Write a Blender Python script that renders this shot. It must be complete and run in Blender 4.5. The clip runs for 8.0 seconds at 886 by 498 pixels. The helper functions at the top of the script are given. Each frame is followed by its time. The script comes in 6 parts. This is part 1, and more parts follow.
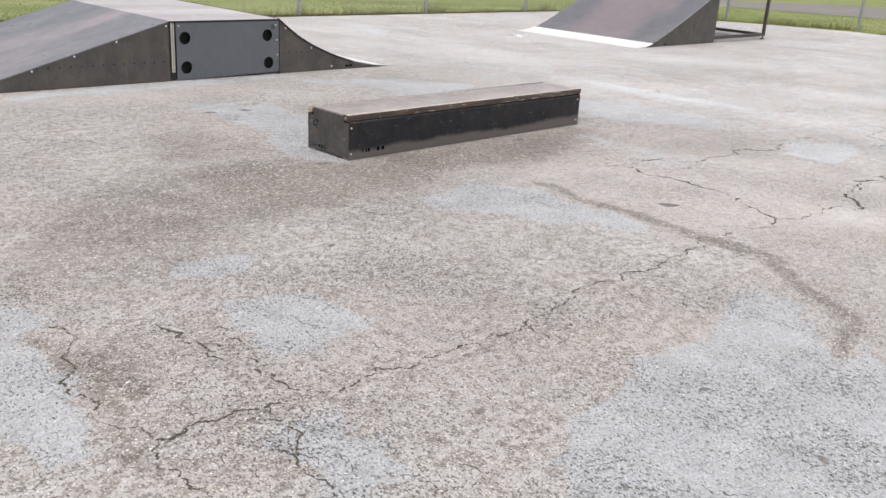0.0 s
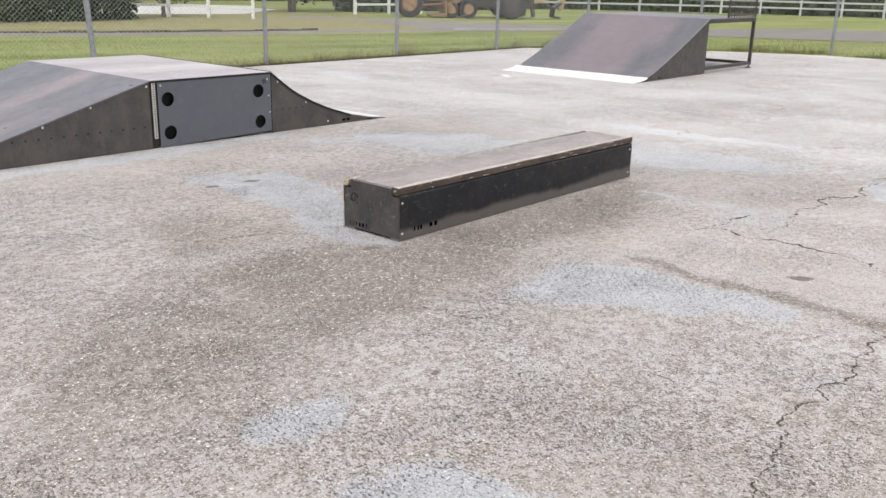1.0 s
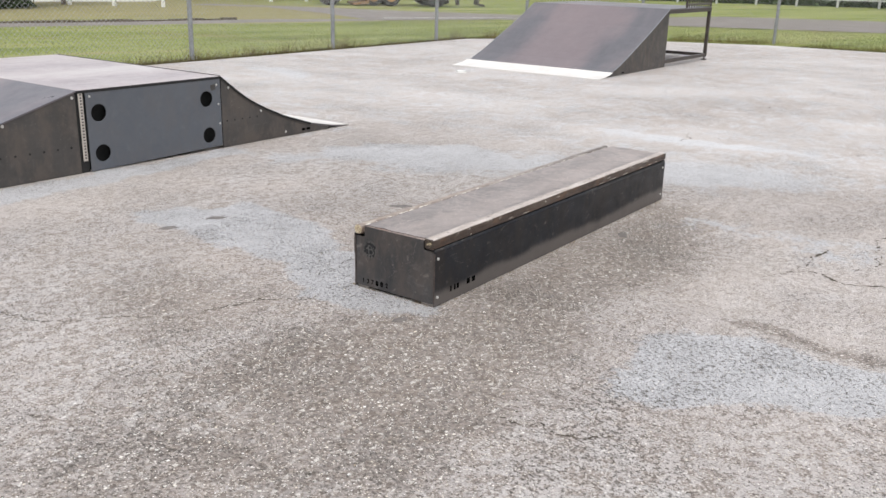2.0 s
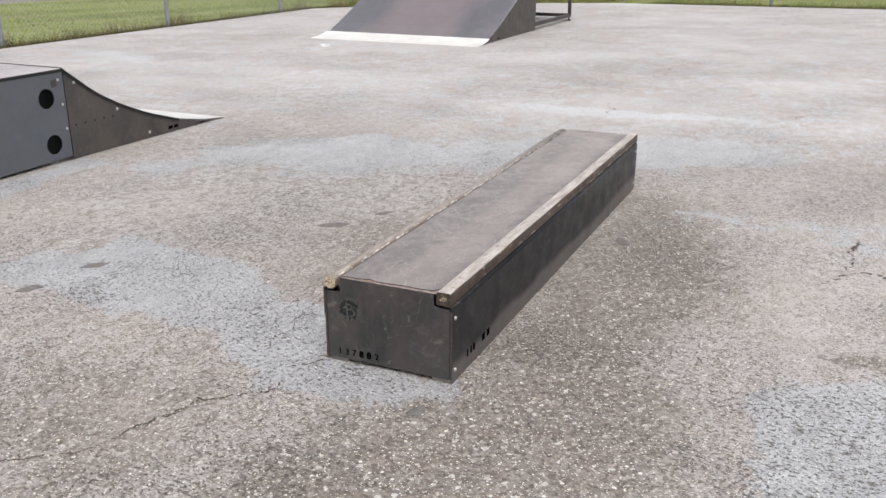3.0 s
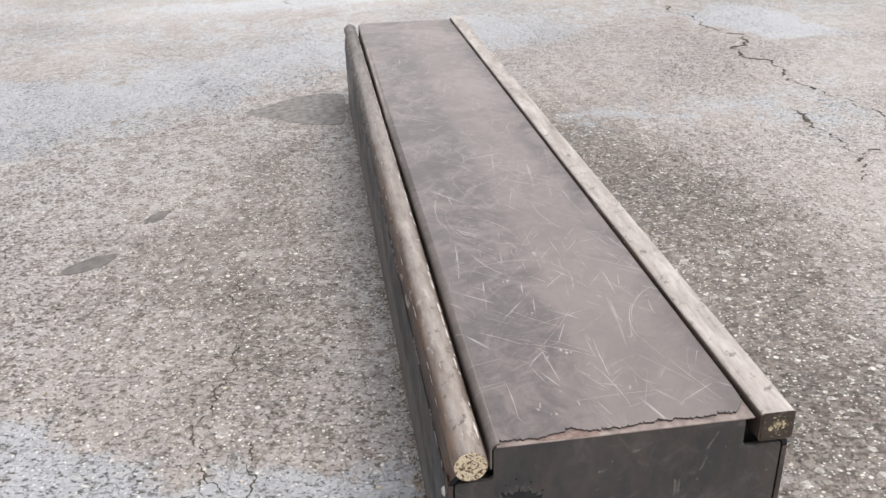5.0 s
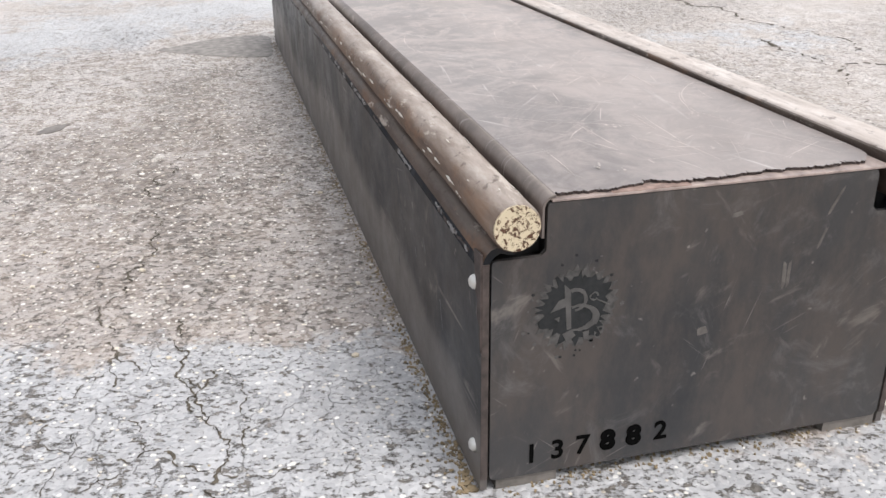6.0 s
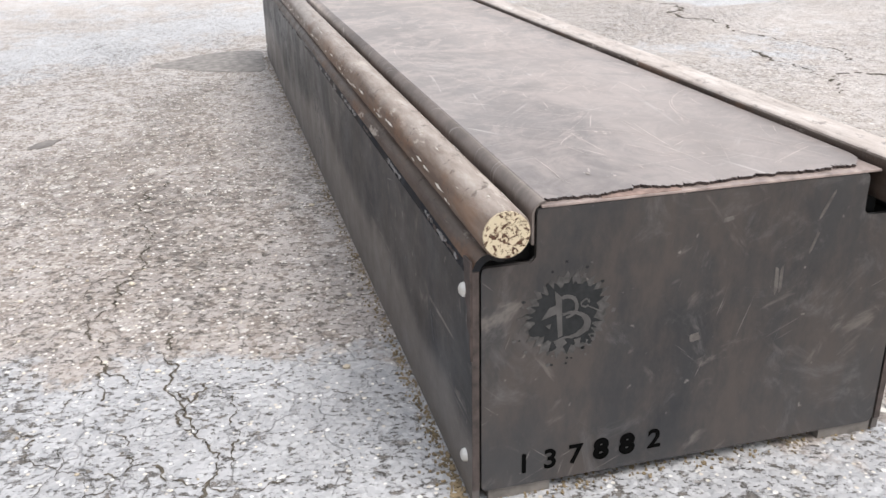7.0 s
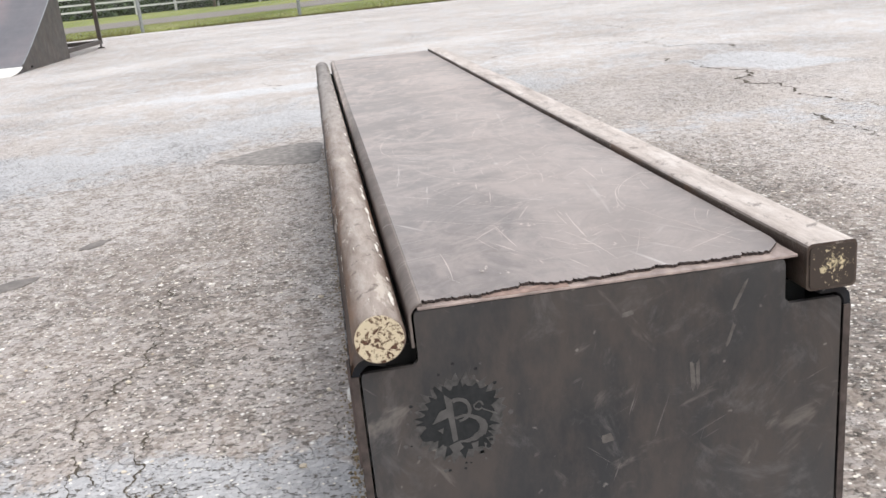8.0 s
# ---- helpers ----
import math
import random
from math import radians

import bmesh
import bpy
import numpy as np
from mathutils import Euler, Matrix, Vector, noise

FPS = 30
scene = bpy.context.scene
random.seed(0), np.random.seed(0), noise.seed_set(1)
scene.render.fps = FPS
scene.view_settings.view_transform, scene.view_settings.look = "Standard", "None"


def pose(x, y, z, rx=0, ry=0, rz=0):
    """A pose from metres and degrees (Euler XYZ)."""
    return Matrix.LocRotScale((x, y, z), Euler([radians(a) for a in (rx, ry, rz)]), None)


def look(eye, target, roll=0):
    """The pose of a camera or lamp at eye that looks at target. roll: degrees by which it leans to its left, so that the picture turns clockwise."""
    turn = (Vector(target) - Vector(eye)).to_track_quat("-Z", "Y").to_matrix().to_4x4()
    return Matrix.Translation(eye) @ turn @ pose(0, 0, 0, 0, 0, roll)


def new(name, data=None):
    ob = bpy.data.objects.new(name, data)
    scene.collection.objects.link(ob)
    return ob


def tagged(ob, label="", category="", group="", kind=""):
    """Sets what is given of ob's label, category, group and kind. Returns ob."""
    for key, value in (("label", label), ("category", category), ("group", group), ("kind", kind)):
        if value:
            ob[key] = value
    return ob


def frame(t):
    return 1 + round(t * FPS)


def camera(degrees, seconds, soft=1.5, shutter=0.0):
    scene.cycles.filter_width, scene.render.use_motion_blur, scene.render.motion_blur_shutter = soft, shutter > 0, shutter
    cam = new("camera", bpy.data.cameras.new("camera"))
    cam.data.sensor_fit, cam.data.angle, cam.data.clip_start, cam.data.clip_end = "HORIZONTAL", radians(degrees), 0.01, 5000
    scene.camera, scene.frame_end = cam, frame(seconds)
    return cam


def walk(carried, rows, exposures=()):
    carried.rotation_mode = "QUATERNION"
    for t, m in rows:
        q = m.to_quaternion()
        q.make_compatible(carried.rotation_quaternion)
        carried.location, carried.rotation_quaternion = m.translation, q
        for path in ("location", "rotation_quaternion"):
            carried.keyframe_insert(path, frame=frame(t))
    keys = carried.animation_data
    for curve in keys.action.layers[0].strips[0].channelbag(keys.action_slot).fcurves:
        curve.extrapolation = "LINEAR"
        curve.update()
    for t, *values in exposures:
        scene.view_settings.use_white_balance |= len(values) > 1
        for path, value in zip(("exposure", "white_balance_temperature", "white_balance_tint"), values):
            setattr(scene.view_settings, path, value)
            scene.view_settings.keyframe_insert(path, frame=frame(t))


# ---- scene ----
cam = camera(53.0, 8.0)
PATH = [
    (0, (-0.548, 0.039, 1.752), (0.794, 1.366, 1.089), 3.5),
    (0.5, (-0.548, 0.774, 1.729), (0.83, 2.095, 1.131), 1.9),
    (1, (-0.247, 1.545, 1.695), (1.193, 2.806, 1.113), 1.3),
    (1.5, (0.027, 2.32, 1.671), (1.508, 3.524, 1.075), 1.9),
    (1.7, (0.157, 2.6, 1.692), (1.669, 3.762, 1.09), 1.9),
    (2.8, (0.954, 4.069, 1.649), (2.637, 4.942, 1.013), 0.2),
    (3, (1.133, 4.338, 1.585), (2.853, 5.113, 0.92), 0.1),
    (3.5, (1.542, 4.921, 1.534), (3.304, 5.459, 0.756), -1.0),
    (4, (1.914, 5.46, 1.507), (3.717, 5.728, 0.685), -3.0),
    (4.2, (2.121, 5.663, 1.454), (3.931, 5.83, 0.62), -3.8),
    (5.3, (2.989, 6.285, 0.997), (4.749, 5.935, 0.114), -0.6),
    (5.5, (3.046, 6.298, 0.823), (4.803, 5.914, -0.052), -0.6),
    (6, (3.053, 6.308, 0.673), (4.833, 5.863, -0.122), -0.7),
    (6.5, (3.053, 6.305, 0.669), (4.847, 5.848, -0.089), -0.8),
    (7, (3.056, 6.3, 0.662), (4.847, 5.842, -0.102), -1.1),
    (7.5, (3.035, 6.18, 0.664), (4.88, 5.826, -0.023), -2.7),
    (8, (3.025, 6.058, 0.674), (4.922, 5.834, 0.08), -5.7),
]
walk(cam, [(t, look(eye, target, roll)) for t, eye, target, roll in PATH],
     [(0.0, 0.24), (1.0, 0.27), (2.8, 0.15), (3.5, 0.09), (4.2, 0.07), (5.3, 0.32), (5.9, 0.50), (7.0, 0.55), (7.5, 0.55), (8.0, 0.43)])

# ---- sky, sun ----
world = bpy.data.worlds.new("overcast_sky")
scene.world = world
world.use_nodes = True
wn = world.node_tree
wn.nodes.clear()
sky = wn.nodes.new("ShaderNodeTexSky")
sky.sky_type = "NISHITA"
sky.sun_disc = False
sky.sun_elevation, sky.sun_rotation = radians(58), radians(-122)
sky.air_density, sky.dust_density, sky.ozone_density = 1.0, 4.0, 1.0
soften = wn.nodes.new("ShaderNodeHueSaturation")
soften.inputs["Saturation"].default_value = 0.40
sky_out = wn.nodes.new("ShaderNodeBackground")
sky_out.inputs["Strength"].default_value = 0.165
world_out = wn.nodes.new("ShaderNodeOutputWorld")
wn.links.new(sky.outputs[0], soften.inputs["Color"])
veil = wn.nodes.new("ShaderNodeMix")
veil.data_type = "RGBA"
veil.inputs["Factor"].default_value = 0.6
veil.inputs[7].default_value = (4.54, 4.66, 4.90, 1)
wn.links.new(soften.outputs[0], veil.inputs[6])
wn.links.new(veil.outputs[2], sky_out.inputs[0])
wn.links.new(sky_out.outputs[0], world_out.inputs[0])

sun_data = bpy.data.lights.new("sun", "SUN")
sun_data.energy, sun_data.angle, sun_data.color = 1.35, radians(30), (1.0, 0.978, 0.95)
sun = new("sun", sun_data)
sun.matrix_world = look((-17, -11, 33), (0, 0, 0))


# ---- material helpers ----
class Mat:
    """A node material with a principled shader and short ways to add nodes."""

    def __init__(self, name, rough=0.6, metal=0.0, spec=0.5):
        self.m = bpy.data.materials.new(name)
        self.m.use_nodes = True
        self.t = self.m.node_tree
        self.b = self.t.nodes["Principled BSDF"]
        self.b.inputs["Roughness"].default_value = rough
        self.b.inputs["Metallic"].default_value = metal
        self.b.inputs["Specular IOR Level"].default_value = spec
        self.co = self.t.nodes.new("ShaderNodeTexCoord").outputs["Object"]

    def link(self, a, b):
        self.t.links.new(a, b)

    def set(self, sock, v):
        if isinstance(v, bpy.types.NodeSocket):
            self.link(v, sock)
        else:
            sock.default_value = v if not isinstance(v, tuple) or len(v) != 3 else (*v, 1) if sock.type == "RGBA" else v

    def place(self, scale=(1, 1, 1), turn=0.0, src=None):
        """Coordinates turned by degrees (about z, or about three axes) and then scaled."""
        out = src or self.co
        for turned, scaled in ((turn, (1, 1, 1)), (0.0, scale)):
            n = self.t.nodes.new("ShaderNodeMapping")
            self.link(out, n.inputs["Vector"])
            n.inputs["Scale"].default_value = scaled
            n.inputs["Rotation"].default_value = [radians(a) for a in (turned if isinstance(turned, tuple) else (0, 0, turned))]
            out = n.outputs[0]
        return out

    def world_place(self):
        return self.t.nodes.new("ShaderNodeNewGeometry").outputs["Position"]

    def noise(self, scale, detail=4, rough=0.6, src=None, distort=0.0):
        n = self.t.nodes.new("ShaderNodeTexNoise")
        self.link(src or self.co, n.inputs["Vector"])
        n.inputs["Scale"].default_value, n.inputs["Detail"].default_value = scale, detail
        n.inputs["Roughness"].default_value, n.inputs["Distortion"].default_value = rough, distort
        return n.outputs["Fac"]

    def cells(self, scale, out="Color", feature="F1", src=None, rand=1.0):
        n = self.t.nodes.new("ShaderNodeTexVoronoi")
        n.feature = feature
        self.link(src or self.co, n.inputs["Vector"])
        n.inputs["Scale"].default_value, n.inputs["Randomness"].default_value = scale, rand
        return n.outputs[out]

    def ramp(self, fac, *stops):
        n = self.t.nodes.new("ShaderNodeValToRGB")
        self.set(n.inputs[0], fac)
        e = n.color_ramp.elements
        while len(e) < len(stops):
            e.new(0.5)
        for el, (p, c) in zip(e, stops):
            el.position = p
            el.color = (c, c, c, 1) if not isinstance(c, tuple) else (*c, 1)
        return n.outputs[0]

    def step(self, v, lo, hi):
        n = self.t.nodes.new("ShaderNodeMapRange")
        n.interpolation_type = "SMOOTHSTEP"
        self.set(n.inputs["Value"], v)
        n.inputs["From Min"].default_value, n.inputs["From Max"].default_value = lo, hi
        return n.outputs[0]

    def math(self, op, a, b=0.0):
        n = self.t.nodes.new("ShaderNodeMath")
        n.operation = op
        self.set(n.inputs[0], a)
        self.set(n.inputs[1], b)
        return n.outputs[0]

    def mix(self, fac, a, b, blend="MIX"):
        n = self.t.nodes.new("ShaderNodeMix")
        n.data_type, n.blend_type = "RGBA", blend
        self.set(n.inputs["Factor"], fac)
        self.set(n.inputs[6], a)
        self.set(n.inputs[7], b)
        return n.outputs[2]

    def axis(self, src, which):
        n = self.t.nodes.new("ShaderNodeSeparateXYZ")
        self.link(src, n.inputs[0])
        return n.outputs[which]

    def random(self):
        return self.t.nodes.new("ShaderNodeObjectInfo").outputs["Random"]

    def island(self):
        return self.t.nodes.new("ShaderNodeNewGeometry").outputs["Random Per Island"]

    def attr(self, name, which):
        n = self.t.nodes.new("ShaderNodeAttribute")
        n.attribute_name = name
        return self.axis(n.outputs["Vector"], which)

    def value(self, name):
        n = self.t.nodes.new("ShaderNodeAttribute")
        n.attribute_name = name
        return n.outputs["Fac"]

    def bump(self, height, strength=0.3, dist=0.01, after=None):
        n = self.t.nodes.new("ShaderNodeBump")
        self.set(n.inputs["Height"], height)
        n.inputs["Strength"].default_value, n.inputs["Distance"].default_value = strength, dist
        if after:
            self.link(after, n.inputs["Normal"])
        self.link(n.outputs[0], self.b.inputs["Normal"])
        return n.outputs[0]

    def color(self, c):
        self.set(self.b.inputs["Base Color"], c)

    def rough(self, r):
        self.set(self.b.inputs["Roughness"], r)


def plain(name, colour, rough=0.6, metal=0.0, vary=0.12, scale=9.0):
    k = Mat(name, rough, metal)
    n = k.noise(scale, 6)
    dark = tuple(c * (1 - vary) for c in colour)
    light = tuple(min(1, c * (1 + vary)) for c in colour)
    k.color(k.ramp(n, (0.3, dark), (0.7, light)))
    k.rough(k.ramp(k.noise(scale * 3, 4), (0.2, max(0, rough - 0.1)), (0.8, min(1, rough + 0.1))))
    return k.m


def matt(name, colour, spec):
    """A dull dark paint with hardly any sheen."""
    k = Mat(name, 0.9, spec=spec)
    k.color(k.ramp(k.noise(70, 6, 0.7), (0.3, tuple(c * 0.7 for c in colour)), (0.7, tuple(c * 1.5 for c in colour))))
    return k.m


# ---- materials ----
def concrete_material():
    k = Mat("weathered_concrete", 0.75, spec=0.5)
    pale_f, brown_f, craze_f = (k.attr("stain", i) for i in (0, 1, 2))
    edge = k.math("SUBTRACT", k.noise(2.6, 8, 0.72), 0.5)
    patch = k.math("SUBTRACT", k.noise(7.0, 7, 0.72), 0.5)
    edge2 = k.math("SUBTRACT", k.noise(24.0, 6, 0.72), 0.5)
    ragged = k.math("ADD", k.math("ADD", k.math("MULTIPLY", edge, 0.9), k.math("MULTIPLY", patch, 0.7)), k.math("MULTIPLY", edge2, 0.8))
    pale = k.step(k.math("ADD", k.math("MULTIPLY", pale_f, 0.82), ragged), 0.36, 0.56)
    brown = k.step(k.math("ADD", brown_f, ragged), 0.26, 0.74)
    # bare concrete: cement matrix with exposed aggregate of two sizes
    drift = k.ramp(k.math("ADD", k.math("MULTIPLY", k.noise(0.55, 6, 0.6), 0.5), k.math("MULTIPLY", k.noise(5.0, 7, 0.7), 0.5)), (0.36, (0.42, 0.378, 0.358)), (0.5, (0.508, 0.468, 0.450)), (0.64, (0.612, 0.588, 0.575)))
    coarse = k.axis(k.cells(62.0, "Color"), 0)
    fine = k.axis(k.cells(135.0, "Color"), 1)
    stone = k.ramp(coarse, (0.0, (0.12, 0.10, 0.085)), (0.25, (0.28, 0.235, 0.205)), (0.6, (0.45, 0.395, 0.36)), (0.92, (0.58, 0.53, 0.49)), (1.0, (0.80, 0.775, 0.735)))
    grit = k.ramp(fine, (0.0, (0.08, 0.067, 0.058)), (0.3, (0.28, 0.24, 0.21)), (0.7, (0.50, 0.455, 0.425)), (1.0, (0.80, 0.765, 0.72)))
    stone_d = k.math("ADD", k.cells(62.0, "Distance"), k.math("MULTIPLY", k.noise(55, 3), 0.35))
    stone_mask = k.step(stone_d, 0.70, 0.42)
    # remains of the cement skin between patches where the grit shows
    lumps = k.math("ADD", k.math("MULTIPLY", patch, 0.55), k.math("MULTIPLY", edge, 0.3))
    skin = k.step(k.math("ADD", k.noise(17.0, 9, 0.76), lumps), 0.455, 0.525)
    grit_bed = k.mix(0.55, (0.255, 0.212, 0.184), grit)
    skin_col = k.mix(0.14, drift, grit)
    beds = k.mix(skin, grit_bed, skin_col)
    bare = k.mix(k.math("MULTIPLY", stone_mask, k.math("SUBTRACT", 0.6, k.math("MULTIPLY", skin, 0.42))), beds, stone)
    tint = k.mix(k.math("MULTIPLY", k.step(k.noise(0.35, 5, 0.65), 0.45, 0.68), 0.3), bare, (0.50, 0.42, 0.36))
    # dirt-darkened aggregate with a few bright stones
    brown_stone = k.ramp(coarse, (0.0, (0.085, 0.066, 0.053)), (0.45, (0.195, 0.156, 0.129)), (0.85, (0.29, 0.24, 0.203)), (0.96, (0.40, 0.355, 0.315)), (1.0, (0.78, 0.745, 0.69)))
    brown_mix = k.mix(0.27, brown_stone, k.mix(0.5, grit, (0.175, 0.140, 0.113)))
    browned = k.mix(k.math("MULTIPLY", brown, k.math("SUBTRACT", 0.94, k.math("MULTIPLY", skin, 0.14))), tint, brown_mix)
    # thin worn coating, pale blue grey
    coat = k.ramp(k.noise(5.0, 7, 0.68), (0.25, (0.385, 0.395, 0.415)), (0.55, (0.487, 0.498, 0.522)), (0.8, (0.615, 0.626, 0.648)))
    coat = k.mix(0.18, coat, grit)
    # paler concrete farther out, in soft streaks; the coating lies over it
    streaks = k.noise(0.5, 6, 0.6, src=k.place((0.6, 1.2, 1.0), 65))
    far_tone = k.math("MULTIPLY", k.math("MULTIPLY", k.value("far_tone"), k.step(streaks, 0.05, 0.7)), k.math("SUBTRACT", 1.0, k.math("MULTIPLY", brown, 0.75)))
    clouds = k.math("ADD", k.math("MULTIPLY", k.noise(0.35, 5, 0.6), 0.6), k.math("MULTIPLY", k.noise(2.4, 7, 0.7), 0.4))
    far_toned = k.mix(far_tone, browned, k.ramp(clouds, (0.38, (0.51, 0.43, 0.378)), (0.5, (0.63, 0.573, 0.54)), (0.62, (0.72, 0.69, 0.672))))
    coated = k.mix(k.math("MULTIPLY", pale, 0.86), far_toned, k.mix(k.math("MULTIPLY", far_tone, 1.1), coat, (0.74, 0.742, 0.755)))
    # flaked pits: small ragged spots of three sizes, in places many, in places few
    lay = k.place((1.3, 0.8, 1.0), 12)
    many = k.math("ADD", k.math("MULTIPLY", k.math("SUBTRACT", k.noise(1.3, 5, 0.65), 0.5), 0.22), k.math("MULTIPLY", patch, 0.12))
    pits = k.step(k.math("ADD", k.noise(58.0, 6, 0.7, src=lay), many), 0.57, 0.60)
    pits2 = k.step(k.math("ADD", k.noise(130.0, 4, 0.62, src=lay), k.math("MULTIPLY", many, 0.6)), 0.595, 0.63)
    pits3 = k.step(k.math("ADD", k.noise(27.0, 9, 0.8, src=lay), many), 0.578, 0.605)
    pit_colour = k.ramp(k.noise(14, 5, 0.7), (0.35, (0.065, 0.058, 0.05)), (0.65, (0.19, 0.165, 0.14)))
    fewer = k.math("SUBTRACT", 1.0, k.math("MULTIPLY", far_tone, 0.6))
    pits, pits2, pits3 = (k.math("MULTIPLY", p, fewer) for p in (pits, pits2, pits3))
    pitted = k.mix(k.math("MULTIPLY", pits3, 0.8), coated, k.mix(0.4, pit_colour, grit))
    pitted = k.mix(k.math("MULTIPLY", pits, 0.9), pitted, pit_colour)
    pitted = k.mix(k.math("MULTIPLY", pits2, 0.7), pitted, (0.10, 0.088, 0.075))
    # bright stones: many small ones where the skin is gone, and a few larger pebbles
    for scale, rare, size, amount in ((150.0, 0.90, 0.40, 0.9), (95.0, 0.945, 0.36, 0.9), (46.0, 0.985, 0.30, 0.95)):
        cell = k.cells(scale, "Color")
        lot = k.math("ADD", k.axis(cell, 0), k.math("SUBTRACT", k.math("MULTIPLY", brown, 0.045), k.math("MULTIPLY", pale, 0.03)))
        mask = k.math("MULTIPLY", k.step(lot, rare, rare + 0.015), k.step(k.cells(scale, "Distance"), size + 0.06, size - 0.06))
        pitted = k.mix(k.math("MULTIPLY", mask, amount), pitted, k.ramp(k.axis(cell, 1), (0.0, (0.60, 0.53, 0.44)), (0.3, (0.78, 0.74, 0.68)), (0.7, (0.88, 0.86, 0.83)), (1.0, (0.80, 0.72, 0.58))))
    # fine crazing where the coating has shrunk: broken, uneven lines
    wob = k.t.nodes.new("ShaderNodeTexNoise")
    wob.inputs["Scale"].default_value, wob.inputs["Detail"].default_value = 6.0, 6
    k.link(k.co, wob.inputs["Vector"])
    scaled = k.t.nodes.new("ShaderNodeVectorMath")
    scaled.operation = "SCALE"
    scaled.inputs["Scale"].default_value = 0.42
    k.link(wob.outputs["Color"], scaled.inputs[0])
    craze_src = k.t.nodes.new("ShaderNodeVectorMath")
    craze_src.operation = "ADD"
    k.link(k.place((1.0, 1.3, 1.0), 25), craze_src.inputs[0])
    k.link(scaled.outputs[0], craze_src.inputs[1])
    lines = k.step(k.cells(4.6, "Distance", "DISTANCE_TO_EDGE", src=craze_src.outputs[0]), 0.012, 0.004)
    some = k.step(k.math("ADD", craze_f, k.math("ADD", k.math("MULTIPLY", edge, 1.1), k.math("MULTIPLY", edge2, 2.2))), 0.6, 0.8)
    crazed = k.math("MULTIPLY", lines, some)
    k.color(k.mix(k.math("MULTIPLY", crazed, 0.32), pitted, (0.085, 0.075, 0.065)))
    height = k.math("SUBTRACT", k.math("MULTIPLY", stone_mask, 0.6), k.math("ADD", k.math("ADD", pits, k.math("ADD", pits2, pits3)), crazed))
    k.bump(height, 0.8, 0.003)
    k.rough(k.ramp(k.noise(60, 3), (0.3, 0.6), (0.7, 0.85)))
    return k.m


def sheet_material(name, dark, mid, light, along=0, rough=0.4, streak=1.0, scratch=0.5, scuffs=0.5, across=7.0, length=0.55, cloudy=0.4, band=None, coat=0.35, ior=1.5, dusty=0.0):
    """Worn composite sheet: streaks along one axis, cloudy scuffs and many thin scratches."""
    k = Mat(name, rough, spec=0.9)
    k.b.inputs["IOR"].default_value = ior
    k.b.inputs["Specular Tint"].default_value = (1.0, 0.93, 0.89, 1)
    # fine dust in the scratches, which shows at low angles
    k.b.inputs["Sheen Roughness"].default_value = 0.32
    k.b.inputs["Sheen Tint"].default_value = (1.0, 0.86, 0.79, 1)
    k.b.inputs["Coat Weight"].default_value, k.b.inputs["Coat Roughness"].default_value = coat, 0.3
    sc = [across] * 3
    sc[along] = length
    st = k.noise(streak, 5, 0.6, src=k.place(tuple(sc)))
    base = k.ramp(k.math("ADD", k.math("MULTIPLY", st, 1 - cloudy), k.math("MULTIPLY", k.noise(1.6, 6, 0.65), cloudy)), (0.33, dark), (0.5, mid), (0.66, light))
    if band:
        # a lighter strip along the middle, with soft streaky borders
        centre, half, tone, amount = band
        off = k.math("SUBTRACT", k.axis(k.world_place(), 1), centre)
        wide = k.math("ADD", half * 0.45, k.math("MULTIPLY", st, half * 1.1))
        strip = k.step(k.math("SUBTRACT", k.math("ABSOLUTE", off), wide), half * 0.3, -half * 0.35)
        base = k.mix(k.math("MULTIPLY", strip, amount), base, tone)
    cloud = k.step(k.math("ADD", k.math("MULTIPLY", k.noise(4.0, 9, 0.72, distort=1.0), 0.6), k.math("MULTIPLY", k.noise(13.0, 8, 0.75, distort=1.6), 0.4)), 0.43, 0.60)
    smear = k.step(k.noise(7.0, 8, 0.7, src=k.place((0.6, 1.4, 1.0), 35), distort=2.2), 0.53, 0.64)
    cloud = k.math("MAXIMUM", cloud, k.math("MULTIPLY", smear, 0.8))
    base = k.mix(k.math("MULTIPLY", cloud, scuffs), base, tuple(min(1, c * 1.6) for c in light))
    k.set(k.b.inputs["Sheen Weight"], k.math("MULTIPLY", k.math("ADD", 0.6, k.math("MULTIPLY", cloud, 0.6)), dusty))
    dust = k.step(k.noise(70.0, 5, 0.7), 0.5, 0.75)
    base = k.mix(k.math("MULTIPLY", dust, 0.25), base, tuple(min(1, c * 1.3) for c in light))
    lines = None
    for turn, s, w in ((8, 1.0, 75.0), (-18, 1.4, 95.0), (38, 1.1, 80.0), (-50, 1.3, 90.0), (75, 1.2, 85.0), (-35, 0.9, 70.0)):
        ln = k.step(k.noise(1.6 * s, 3, 0.55, src=k.place((2.6, w, 2.0), turn), distort=0.3), 0.63, 0.69)
        gate = k.step(k.noise(3.1 * s, 4, 0.6), 0.5, 0.64)
        ln = k.math("MULTIPLY", ln, gate)
        lines = ln if lines is None else k.math("MAXIMUM", lines, ln)
    base = k.mix(k.math("MULTIPLY", lines, scratch), base, (0.46, 0.43, 0.41))
    chip = k.step(k.noise(26.0, 3, 0.5), 0.73, 0.78)
    base = k.mix(k.math("MULTIPLY", chip, scratch * 0.6), base, (0.6, 0.58, 0.56))
    k.color(base)
    k.rough(k.math("ADD", k.ramp(k.noise(5, 7, 0.7), (0.3, rough - 0.08), (0.75, rough + 0.12)), k.math("MULTIPLY", lines, 0.12)))
